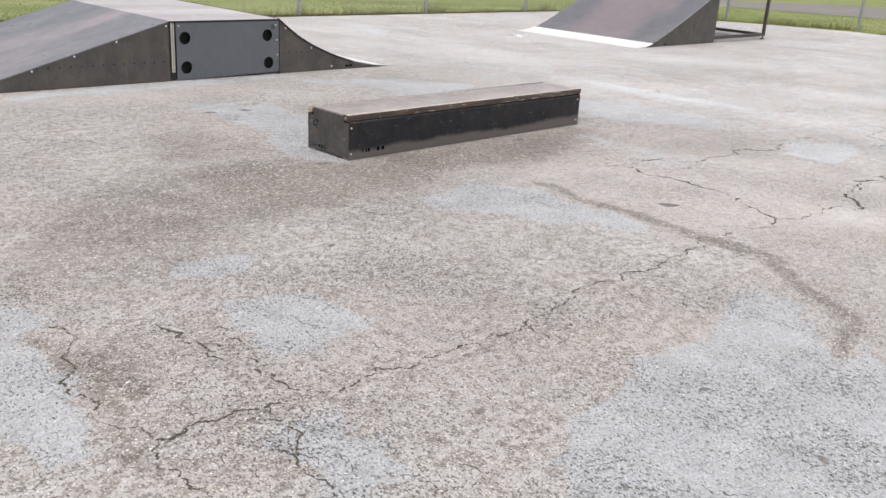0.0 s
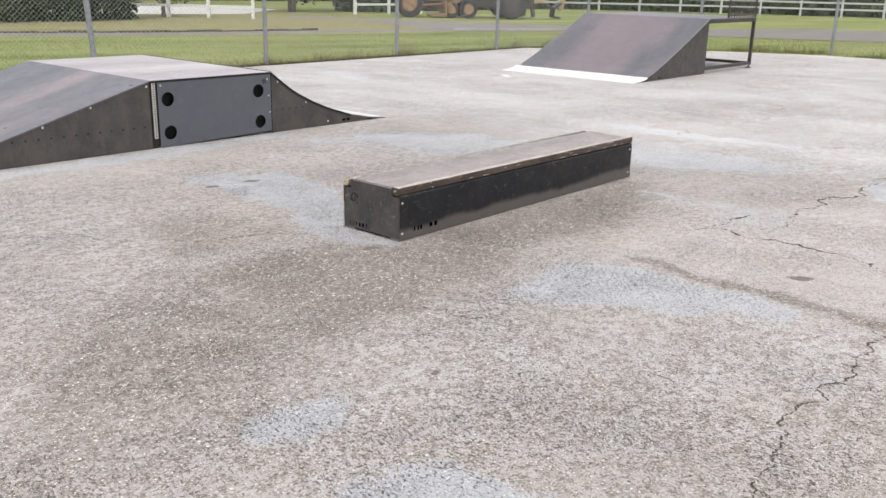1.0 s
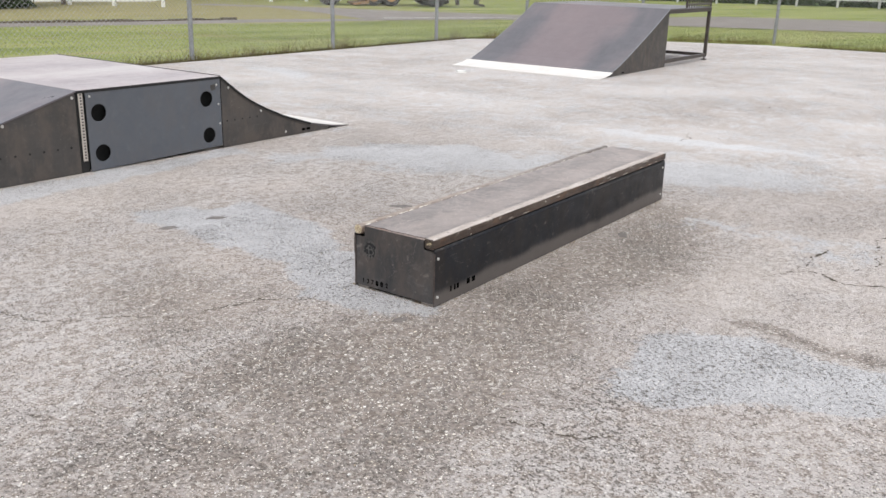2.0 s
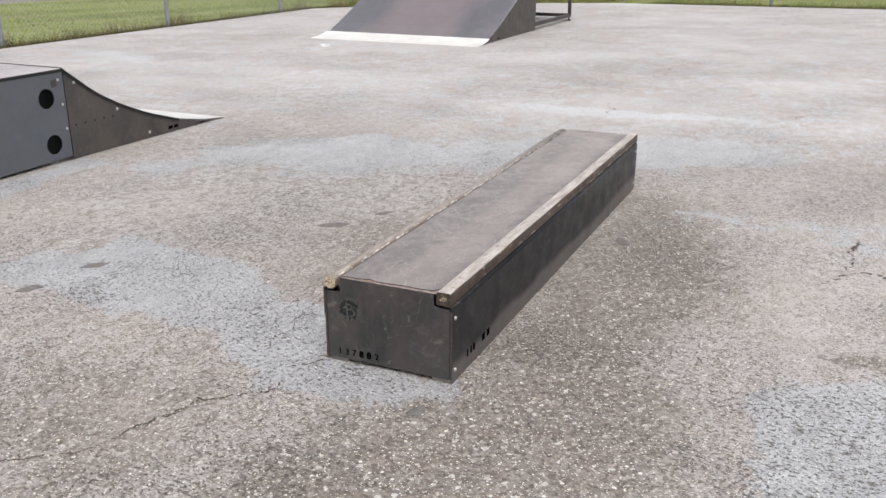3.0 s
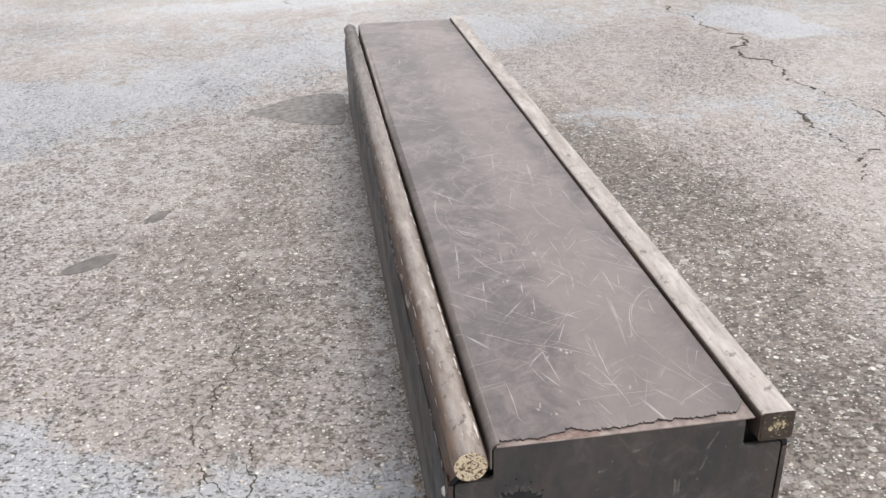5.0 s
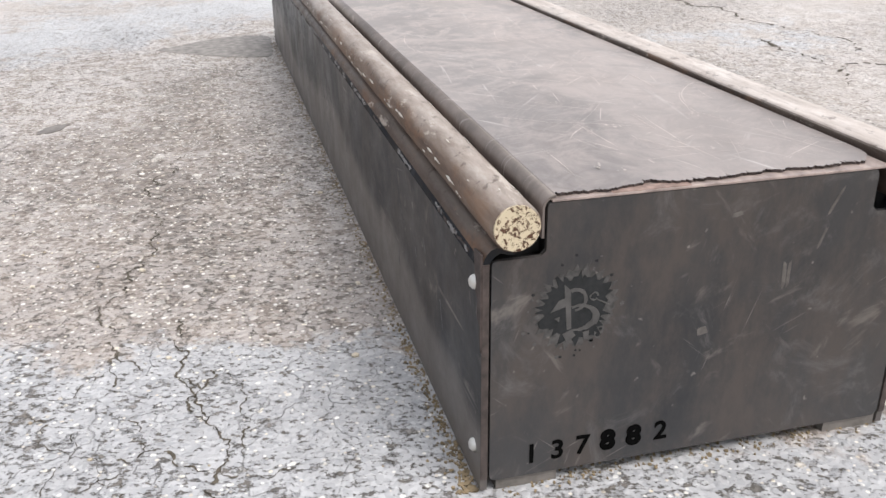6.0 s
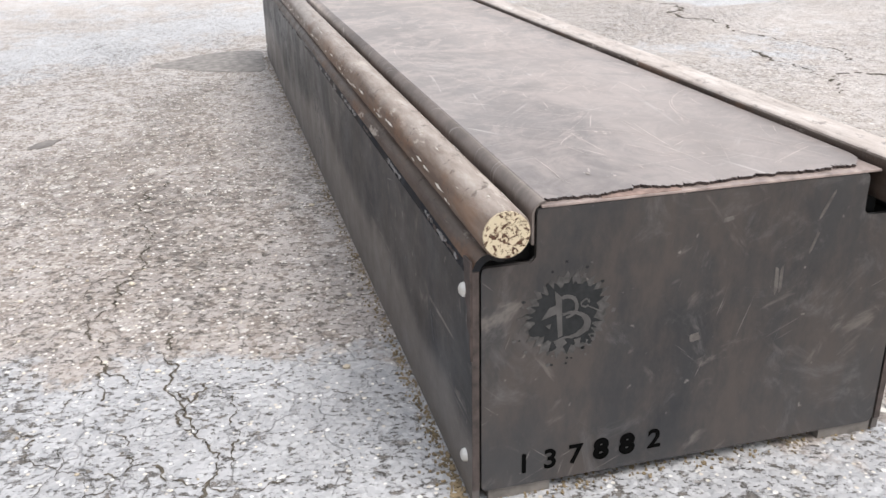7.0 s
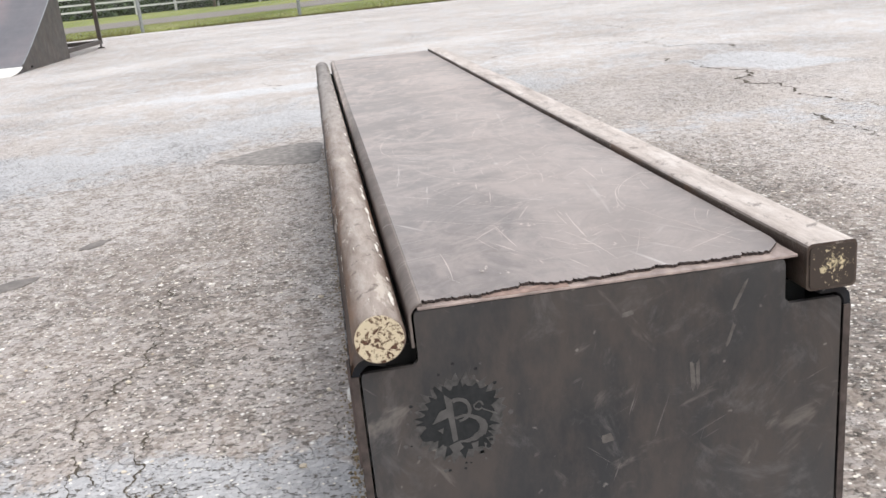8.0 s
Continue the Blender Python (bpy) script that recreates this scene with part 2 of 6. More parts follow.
    k.bump(k.math("ADD", k.noise(3.0, 3), k.math("MULTIPLY", k.noise(160, 2), 0.06)), 0.12, 0.01)
    return k.m


def plate_material(name, dark, light, warm, rough=0.5, dust=0.0, metal=0.0, marks=1.0, spec=0.34):
    """Dark painted steel plate: brown stains, cloudy wear, pale rub marks and thin scratches."""
    k = Mat(name, rough, metal, spec)
    pos = k.world_place()
    base = k.ramp(k.noise(3.2, 8, 0.68, src=pos), (0.3, dark), (0.7, light))
    stain = k.step(k.noise(7.5, 7, 0.72, src=k.place((1, 1, 0.45), src=pos)), 0.40, 0.62)
    base = k.mix(k.math("MULTIPLY", stain, 0.8), base, warm)
    bloom = k.step(k.noise(11.0, 8, 0.75, src=pos, distort=0.8), 0.52, 0.71)
    base = k.mix(k.math("MULTIPLY", bloom, 0.5 * marks), base, tuple(c * 1.9 for c in light))
    for turn, sc, lo, amount in (((32, 0, 0), (1.0, 0.55, 1.6), 0.60, 0.42), ((-50, 0, 0), (1.0, 0.5, 1.9), 0.64, 0.35), ((80, 0, 0), (1.0, 0.7, 1.5), 0.66, 0.3)):
        rub = k.step(k.noise(15.0, 5, 0.62, src=k.place(sc, turn, src=pos), distort=0.5), lo, lo + 0.11)
        base = k.mix(k.math("MULTIPLY", rub, amount * marks), base, (0.20, 0.178, 0.162))
    for turn, sc in (((25, 0, 0), (1, 2.0, 60)), ((-40, 0, 0), (1, 2.5, 70)), ((70, 0, 0), (1, 3, 75))):
        ln = k.step(k.noise(3.0, 3, 0.5, src=k.place(sc, turn, src=pos), distort=0.4), 0.67, 0.72)
        ln = k.math("MULTIPLY", ln, k.step(k.noise(7.0, 3, src=pos), 0.54, 0.64))
        base = k.mix(k.math("MULTIPLY", ln, 0.35 * marks), base, (0.34, 0.31, 0.285))
    nick = k.step(k.noise(55.0, 2, 0.5, src=pos), 0.70, 0.76)
    base = k.mix(k.math("MULTIPLY", nick, 0.3 * marks), base, (0.38, 0.35, 0.32))
    if dust:
        # splashed dust with a wavy upper line
        wave = k.math("MULTIPLY", k.noise(1.1, 2, 0.5, src=k.place((1, 1, 0.02), src=pos)), dust * 2.0)
        level = k.math("SUBTRACT", k.axis(pos, 2), wave)
        base = k.mix(k.math("MULTIPLY", k.step(k.math("ADD", level, k.math("MULTIPLY", k.math("SUBTRACT", k.noise(9.0, 6, 0.7, src=k.place((1, 1, 0.35), src=pos)), 0.5), 0.05)), 0.018, -0.03), 0.85), base, (0.135, 0.120, 0.111))
    k.color(base)
    k.rough(k.ramp(k.noise(9, 6, 0.7, src=pos), (0.3, rough - 0.12), (0.75, rough + 0.12)))
    k.bump(k.math("ADD", k.noise(4.5, 3, src=pos), k.math("MULTIPLY", k.noise(120, 2, src=pos), 0.08)), 0.16, 0.01)
    return k.m


def rust_pipe_material(name, polish, pale, deep=1.0):
    """Brown weathered steel, ground bright where boards slide over its upper side."""
    k = Mat(name, 0.45, 0.15, 0.5)
    long = k.place((0.7, 7, 7))
    base = k.ramp(k.noise(3.0, 7, 0.7, src=long), *((p, tuple(c * deep for c in tone)) for p, tone in ((0.3, (0.075, 0.05, 0.039)), (0.5, (0.155, 0.109, 0.085)), (0.68, (0.26, 0.205, 0.168)))))
    rust = k.step(k.noise(11, 8, 0.72, src=k.place((0.5, 1, 1))), 0.5, 0.62)
    base = k.mix(k.math("MULTIPLY", rust, 0.4), base, (0.215, 0.112, 0.06))
    up = k.axis(k.t.nodes.new("ShaderNodeNewGeometry").outputs["Normal"], 2)
    worn = k.step(k.math("ADD", up, k.math("MULTIPLY", k.math("SUBTRACT", k.noise(9, 7, 0.72, src=k.place((0.3, 1, 1))), 0.5), 1.4)), 0.25, 0.85)
    bright = k.ramp(k.noise(16, 7, 0.75, src=k.place((0.35, 2, 2))), (0.3, tuple(c * pale for c in (0.28, 0.23, 0.20))), (0.52, tuple(c * pale for c in (0.50, 0.44, 0.40))), (0.72, tuple(min(0.85, c * pale) for c in (0.68, 0.63, 0.59))))
    base = k.mix(k.math("MULTIPLY", worn, polish), base, bright)
    bare = k.step(k.noise(26, 8, 0.72, src=k.place((0.3, 1, 1))), 0.605, 0.66)
    base = k.mix(k.math("MULTIPLY", bare, 0.55), base, (0.56, 0.50, 0.44))
    dark = k.step(k.noise(48, 6, 0.7, src=k.place((0.6, 1, 1), 40)), 0.58, 0.66)
    base = k.mix(k.math("MULTIPLY", dark, 0.55), base, (0.06, 0.04, 0.032))
    k.color(base)
    k.rough(k.ramp(k.noise(20, 6, 0.7), (0.3, 0.32), (0.7, 0.68)))
    k.bump(k.math("ADD", k.noise(70, 7, 0.75), k.math("MULTIPLY", dark, -0.4)), 0.45, 0.004)
    return k.m


def chipped_paint_material(name, paint, under, scale, lo, hi, middle=None):
    """Two layers, the lower one bared in chips; middle gathers the chips round a point (y, z)."""
    k = Mat(name, 0.6)
    field = k.noise(scale, 6, 0.72, distort=0.6)
    if middle:
        pos = k.world_place()
        off = k.math("ADD", k.math("ABSOLUTE", k.math("SUBTRACT", k.axis(pos, 1), middle[0])), k.math("ABSOLUTE", k.math("SUBTRACT", k.axis(pos, 2), middle[1])))
        field = k.math("SUBTRACT", k.math("ADD", field, 0.09), k.math("MULTIPLY", off, 5.5))
    chips = k.step(field, lo, hi)
    under_c = k.ramp(k.noise(scale * 2, 4), (0.35, tuple(c * 0.5 for c in under)), (0.65, under))
    k.color(k.mix(chips, paint, under_c))
    k.bump(chips, -0.3, 0.002)
    return k.m


def turf_colour(k):
    """Mown grass: long soft streaks of green, yellow-green and tan, along the way it is mown."""
    pos = k.world_place()
    patch = k.noise(0.22, 6, 0.65, src=pos)
    lie = k.place((0.10, 0.75, 1.0), 20, src=pos)
    streak = k.math("ADD", k.math("MULTIPLY", k.noise(1.0, 6, 0.6, src=lie), 0.75), k.math("MULTIPLY", k.noise(1.3, 6, 0.7, src=pos), 0.25))
    green = k.ramp(streak, (0.34, (0.13, 0.165, 0.048)), (0.47, (0.235, 0.275, 0.082)), (0.56, (0.31, 0.335, 0.125)), (0.68, (0.36, 0.315, 0.165)))
    tan = k.ramp(k.noise(2.2, 7, 0.7, src=pos), (0.3, (0.24, 0.195, 0.10)), (0.7, (0.36, 0.305, 0.17)))
    # the far verge, beyond the path, is drier
    far = k.step(k.math("ADD", k.math("ADD", k.axis(pos, 1), k.math("MULTIPLY", k.axis(pos, 0), 0.45)), k.math("MULTIPLY", patch, 6.0)), 33.0, 40.0)
    east = k.step(k.axis(pos, 0), 34.0, 24.0)
    return k.mix(k.math("MULTIPLY", k.math("MULTIPLY", far, east), 0.75), k.mix(k.step(patch, 0.55, 0.75), green, tan), tan)


def grass_ground_material():
    k = Mat("mown_grass_ground", 0.95, spec=0.2)
    k.color(turf_colour(k))
    k.bump(k.noise(30, 4, src=k.world_place()), 0.6, 0.03)
    return k.m


def turf_blade_material():
    k = Mat("grass_blades", 0.8, spec=0.2)
    k.color(k.mix(0.3, turf_colour(k), k.ramp(k.island(), (0.0, (0.16, 0.205, 0.055)), (0.5, (0.25, 0.285, 0.09)), (1.0, (0.36, 0.335, 0.15)))))
    return k.m


def blade_material(name, a, b, c):
    k = Mat(name, 0.75, spec=0.25)
    k.color(k.ramp(k.island(), (0.0, a), (0.5, b), (1.0, c)))
    return k.m


def asphalt_material():
    k = Mat("old_asphalt", 0.9, spec=0.3)
    pos = k.world_place()
    k.color(k.ramp(k.math("ADD", k.math("MULTIPLY", k.noise(0.8, 6, src=pos), 0.6), k.math("MULTIPLY", k.noise(40, 3, src=pos), 0.4)), (0.3, (0.19, 0.168, 0.152)), (0.7, (0.31, 0.28, 0.258))))
    k.bump(k.noise(90, 3, src=pos), 0.3, 0.006)
    return k.m


CONCRETE = concrete_material()
CRACK = plain("crack_dirt", (0.092, 0.077, 0.058), 0.95, vary=0.75, scale=60)
SPOT = plain("tar_spot", (0.19, 0.172, 0.16), 0.8, vary=0.3, scale=25)
TOP_SHEET = sheet_material("worn_top_sheet", (0.055, 0.043, 0.040), (0.087, 0.069, 0.064), (0.155, 0.125, 0.113), 0, 0.42, 1.0, 0.9, 0.75, band=(5.72, 0.085, (0.24, 0.193, 0.173), 0.62), coat=0.3, ior=1.8, dusty=1.0)
# same sheet as the top, its turned-down side shaded by darker tones
SHEET_FOLD = sheet_material("shaded_sheet_fold", (0.050, 0.041, 0.038), (0.080, 0.066, 0.060), (0.13, 0.108, 0.098), 0, 0.5, 1.0, 0.6, 0.5, coat=0.0, ior=1.6, dusty=0.5)
SCRAPE = plain("grey_scrape", (0.15, 0.15, 0.155), 0.6, vary=0.5, scale=60)
SCRATCH = sheet_material("pale_scratch", (0.34, 0.30, 0.275), (0.42, 0.375, 0.345), (0.50, 0.45, 0.42), 0, 0.45, coat=0.0, ior=1.8, dusty=1.0)
QUARTER_SHEET = sheet_material("quarter_sheet", (0.060, 0.063, 0.078), (0.10, 0.096, 0.11), (0.17, 0.14, 0.148), 0, 0.36, 0.6, 0.03, 0.06, 2.6, 0.22, 0.15, band=(10.95, 0.8, (0.21, 0.155, 0.162), 0.68))
RAMP_SHEET = sheet_material("ramp_sheet", (0.055, 0.060, 0.078), (0.105, 0.096, 0.112), (0.25, 0.19, 0.20), 0, 0.33, 0.6, 0.03, 0.06, 2.6, 0.22, 0.15)
CORE_AND_SHADE = plain("torn_core_and_shade", (0.055, 0.040, 0.036), 0.8, vary=0.5, scale=60)
EDGE_BROWN = plain("bare_brown_edge", (0.062, 0.047, 0.042), 0.6, vary=0.5, scale=70)
LEDGE = plain("worn_core_ledge", (0.33, 0.265, 0.24), 0.5, vary=0.55, scale=28)
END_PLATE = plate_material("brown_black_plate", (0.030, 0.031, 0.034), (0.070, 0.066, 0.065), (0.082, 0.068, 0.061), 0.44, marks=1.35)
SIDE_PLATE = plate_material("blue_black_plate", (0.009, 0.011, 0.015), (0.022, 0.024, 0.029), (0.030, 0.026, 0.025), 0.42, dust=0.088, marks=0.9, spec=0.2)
CREAM_CHIP = plain("cream_paint_chips", (0.72, 0.68, 0.61), 0.7, vary=0.25, scale=120)
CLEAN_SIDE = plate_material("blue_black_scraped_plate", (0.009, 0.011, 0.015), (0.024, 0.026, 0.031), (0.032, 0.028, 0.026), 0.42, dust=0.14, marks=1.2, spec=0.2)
RAMP_PLATE = plate_material("ramp_side_plate", (0.052, 0.048, 0.046), (0.085, 0.078, 0.074), (0.105, 0.088, 0.076), 0.5, marks=0.5)
GREY_PANEL = plate_material("blue_grey_panel", (0.098, 0.107, 0.124), (0.124, 0.134, 0.152), (0.122, 0.124, 0.134), 0.5, marks=0.25)
PIPE = rust_pipe_material("worn_brown_round_steel", 0.88, 0.86)
SQUARE = rust_pipe_material("worn_brown_square_steel", 1.0, 1.18, 0.5)
WORN_FOLD = rust_pipe_material("worn_brown_fold", 0.35, 0.5, 0.62)
PIPE_END = chipped_paint_material("chipped_cream_paint", (0.60, 0.51, 0.36), (0.10, 0.042, 0.02), 140, 0.512, 0.55)
SQUARE_END = chipped_paint_material("brown_end_with_cream_remains", (0.045, 0.032, 0.025), (0.62, 0.52, 0.33), 170, 0.53, 0.58, (5.553, 0.346))
CHIPPED = chipped_paint_material("grey_chipped_edge", (0.23, 0.225, 0.225), (0.06, 0.05, 0.045), 90, 0.5, 0.56)
BOLT = plain("zinc_bolt", (0.62, 0.61, 0.58), 0.35, 0.7)
BLACK = matt("stencil_black", (0.004, 0.004, 0.004), 0.0)
SPLAT = matt("dark_decal", (0.021, 0.022, 0.023), 0.3)
RUB = plain("pale_rub", (0.098, 0.088, 0.081), 0.6, vary=0.45, scale=70)
DECAL_GREY = plain("grey_decal", (0.076, 0.072, 0.070), 0.55, vary=0.3, scale=60)
# near black: shade of holes and hollows put into the colour; also dark trim
HOLE_DARK = plain("shade_and_trim_black", (0.02, 0.02, 0.02), 0.9)
THRESHOLD = plain("worn_threshold_steel", (0.80, 0.77, 0.73), 0.4, 0.0, vary=0.15, scale=3)
STRIP = plain("perforated_zinc_strip", (0.55, 0.50, 0.45), 0.5, 0.3)
FRAME_STEEL = plain("brown_frame_steel", (0.075, 0.062, 0.055), 0.5, 0.2, vary=0.3)
GALV = plain("galvanised_steel", (0.30, 0.31, 0.325), 0.5, 0.4, vary=0.2, scale=14)
WIRE = plain("galvanised_wire", (0.36, 0.37, 0.38), 0.5, 0.3)
GRASS_GROUND = grass_ground_material()
GRASS = turf_blade_material()
WEED = blade_material("dry_weeds", (0.10, 0.12, 0.03), (0.20, 0.17, 0.07), (0.26, 0.20, 0.10))
EDGE_WEED = blade_material("brown_edge_weeds", (0.06, 0.05, 0.025), (0.12, 0.095, 0.05), (0.17, 0.16, 0.06))
LEAVES = blade_material("hedge_leaves", (0.018, 0.032, 0.012), (0.035, 0.06, 0.02), (0.07, 0.105, 0.04))
LEAVES_LIGHT = blade_material("bush_leaves", (0.035, 0.055, 0.02), (0.06, 0.095, 0.035), (0.10, 0.14, 0.055))
BARK = plain("bark", (0.13, 0.10, 0.08), 0.9, vary=0.35, scale=20)
ASPHALT = asphalt_material()
SOIL = plain("dark_soil", (0.12, 0.10, 0.07), 0.95, vary=0.4, scale=12)
DRY_DIRT = plain("dry_leaf_dirt", (0.25, 0.19, 0.115), 0.95, vary=0.5, scale=45)
KERB = plain("pale_kerb", (0.62, 0.60, 0.56), 0.8)
OLD_KERB = plain("dusty_kerb", (0.42, 0.40, 0.37), 0.85, vary=0.25)
GREY_WHITE = plain("weathered_white_rail", (0.55, 0.56, 0.55), 0.6, vary=0.2)
WHITE = plain("white_rail_paint", (0.80, 0.80, 0.78), 0.5, vary=0.05)
YELLOW = plain("faded_machine_orange", (0.29, 0.175, 0.085), 0.6, vary=0.55, scale=5)
PALE_YELLOW = plain("sun_faded_yellow", (0.44, 0.33, 0.185), 0.6, vary=0.4, scale=5)
TYRE = plain("tyre_rubber", (0.035, 0.033, 0.032), 0.85, vary=0.3)
GLASS_DARK = plain("dark_cab_glass", (0.04, 0.05, 0.055), 0.1)
LITTER = plain("white_litter", (0.85, 0.85, 0.83), 0.6)


# ---- mesh helpers ----
def mesh_of(bm, name, mat, smooth=False):
    me = bpy.data.meshes.new(name)
    bmesh.ops.recalc_face_normals(bm, faces=bm.faces[:])
    bm.to_mesh(me)
    bm.free()
    me.materials.append(mat)
    if smooth:
        me.polygons.foreach_set("use_smooth", [True] * len(me.polygons))
    return me


def part(name, bm, mat, parent, label="", smooth=False):
    ob = new(name, mesh_of(bm, name, mat, smooth))
    ob.parent = parent
    if parent.type == "EMPTY":
        ob.matrix_parent_inverse = parent.matrix_basis.inverted()
    if label:
        tagged(ob, label)
    return ob


def thing(name, label, category, m=None, group="", kind=""):
    ob = new(name)
    ob.empty_display_size = 0.2
    if m is not None:
        ob.matrix_world = m
    return tagged(ob, label, category, group, kind)


def prism(pts, axis, a, b, bm=None, bevel=0.0):
    """A plate: an outline in the two other axes, from a to b along the axis."""
    bm = bm or bmesh.new()
    put = {"x": lambda p, s: (s, p[0], p[1]), "y": lambda p, s: (p[0], s, p[1]), "z": lambda p, s: (p[0], p[1], s)}[axis]
    lo = [bm.verts.new(put(p, a)) for p in pts]
    hi = [bm.verts.new(put(p, b)) for p in pts]
    faces = [bm.faces.new(lo[::-1]), bm.faces.new(hi)]
    n = len(pts)
    for i in range(n):
        faces.append(bm.faces.new((lo[i], lo[(i + 1) % n], hi[(i + 1) % n], hi[i])))
    if bevel:
        es = {e for f in faces for e in f.edges}
        bmesh.ops.bevel(bm, geom=list(es), offset=bevel, segments=2, profile=0.6, affect="EDGES")
    return bm


def brick(x0, x1, y0, y1, z0, z1, bm=None, bevel=0.0):
    return prism([(x0, y0), (x1, y0), (x1, y1), (x0, y1)], "z", z0, z1, bm, bevel)


def tube(p, q, r, n=10, bm=None, r2=None):
    bm = bm or bmesh.new()
    p, q = Vector(p), Vector(q)
    turn = (q - p).to_track_quat("Z", "Y").to_matrix()
    rings = []
    for c, rad in ((p, r), (q, r if r2 is None else r2)):
        rings.append([bm.verts.new(c + turn @ Vector((rad * math.cos(2 * math.pi * i / n), rad * math.sin(2 * math.pi * i / n), 0))) for i in range(n)])
    for i in range(n):
        bm.faces.new((rings[0][i], rings[0][(i + 1) % n], rings[1][(i + 1) % n], rings[1][i]))
    bm.faces.new(rings[0][::-1])
    bm.faces.new(rings[1])
    return bm


def dome(centre, way, r, h, bm=None, n=10):
    """A low round bolt head that faces the given way."""
    bm = bm or bmesh.new()
    turn = Vector(way).to_track_quat("Z", "Y").to_matrix()
    c = Vector(centre)
    rings = []
    for rad, z in ((r, 0), (r * 0.9, h * 0.55), (r * 0.5, h)):
        rings.append([bm.verts.new(c + turn @ Vector((rad * math.cos(2 * math.pi * i / n), rad * math.sin(2 * math.pi * i / n), z))) for i in range(n)])
    for a, b in zip(rings, rings[1:]):
        for i in range(n):
            bm.faces.new((a[i], a[(i + 1) % n], b[(i + 1) % n], b[i]))
    bm.faces.new(rings[-1])
    return bm


def holed_plate(outline, holes, axis, a, b):
    """A plate with round holes cut through it; holes are (u, v, radius)."""
    bm = bmesh.new()
    put = {"x": lambda u, v: (a, u, v), "y": lambda u, v: (u, a, v)}[axis]
    loops = [outline] + [[(u + r * math.cos(i * math.pi / 14), v + r * math.sin(i * math.pi / 14)) for i in range(28)] for u, v, r in holes]
    edges = []
    for loop in loops:
        vs = [bm.verts.new(put(*p)) for p in loop]
        edges += [bm.edges.new((vs[i], vs[(i + 1) % len(vs)])) for i in range(len(vs))]
    bmesh.ops.triangle_fill(bm, use_beauty=True, edges=edges)
    out = bmesh.ops.extrude_face_region(bm, geom=bm.faces[:])
    shift = Vector({"x": (b - a, 0, 0), "y": (0, b - a, 0)}[axis])
    bmesh.ops.translate(bm, vec=shift, verts=[v for v in out["geom"] if isinstance(v, bmesh.types.BMVert)])
    return bm


def rounded(pts, r, n=4):
    """An outline with its corners rounded by r."""
    out = []
    m = len(pts)
    for i in range(m):
        p, a, b = Vector(pts[i]), Vector(pts[i - 1]), Vector(pts[(i + 1) % m])
        ra = min(r, (a - p).length * 0.45, (b - p).length * 0.45)
        s, e = p + (a - p).normalized() * ra, p + (b - p).normalized() * ra
        for j in range(n + 1):
            t = j / n
            out.append(tuple((1 - t) ** 2 * s + 2 * t * (1 - t) * p + t * t * e))
    return out


# ---- ground, path and road ----
def sheet(name, outline, z, mat, label, category, kind="structure"):
    bm = bmesh.new()
    bm.faces.new([bm.verts.new((x, y, z)) for x, y in outline])
    bmesh.ops.triangulate(bm, faces=bm.faces[:])
    ob = new(name, mesh_of(bm, name, mat))
    if ob.data.polygons[0].normal.z < 0:
        ob.data.flip_normals()
    return tagged(ob, label, category, kind=kind)


sheet("ground", [(-700, -700), (700, -700), (700, 700), (-700, 700)], -0.04, GRASS_GROUND, "mown green grass field with dry tan patches", "lawn")
sheet("path", [(-20, 40), (10.7, 27.9), (15, 26.1), (20.8, 24.6), (24.0, 22.9), (23.3, 22.2), (19.3, 23.5), (16.1, 24.3), (12, 25.6), (9.9, 26.7), (-20, 38.7)],
      -0.034, ASPHALT, "narrow grey asphalt path through the grass", "path")
sheet("side_road", [(23.6, 22.6), (29.6, 25.2), (28.2, 29.5), (26.0, 33.7), (24.6, 33.0), (26.3, 30.4), (25.0, 26.0)], -0.030, ASPHALT, "short grey asphalt side road", "road")
sheet("road", [(24.0, 22.9), (23.3, 22.2), (28.0, 20.3), (29.8, 15.8), (31.1, 13.3), (32.3, 11.1), (37.5, 1.0), (47.5, 1.5), (41.0, 13.3), (39.2, 16.2), (34.4, 18.1),
               (31.0, 22.3), (29.6, 25.2)], -0.026, ASPHALT, "wide old grey asphalt road", "road")
sheet("driveway", [(17.0, 42.0), (19.5, 37.6), (25, 36), (30, 40), (30, 46), (18, 52)], -0.03, KERB, "pale concrete driveway beyond the rail fence", "driveway")


def kerb():
    bm = bmesh.new()
    pts = [(24.2, 22.6), (28.0, 20.6), (29.6, 16.4)]
    for (x0, y0), (x1, y1) in zip(pts, pts[1:]):
        d = Vector((x1 - x0, y1 - y0)).normalized()
        n = Vector((-d.y, d.x)) * 0.06
        prism([(x0 - n.x, y0 - n.y), (x1 - n.x, y1 - n.y), (x1 + n.x, y1 + n.y), (x0 + n.x, y0 + n.y)], "z", -0.05, 0.025, bm)
    return tagged(new("kerb", mesh_of(bm, "kerb", OLD_KERB)), "pale concrete kerb beside the road", "kerb", kind="structure")


kerb()


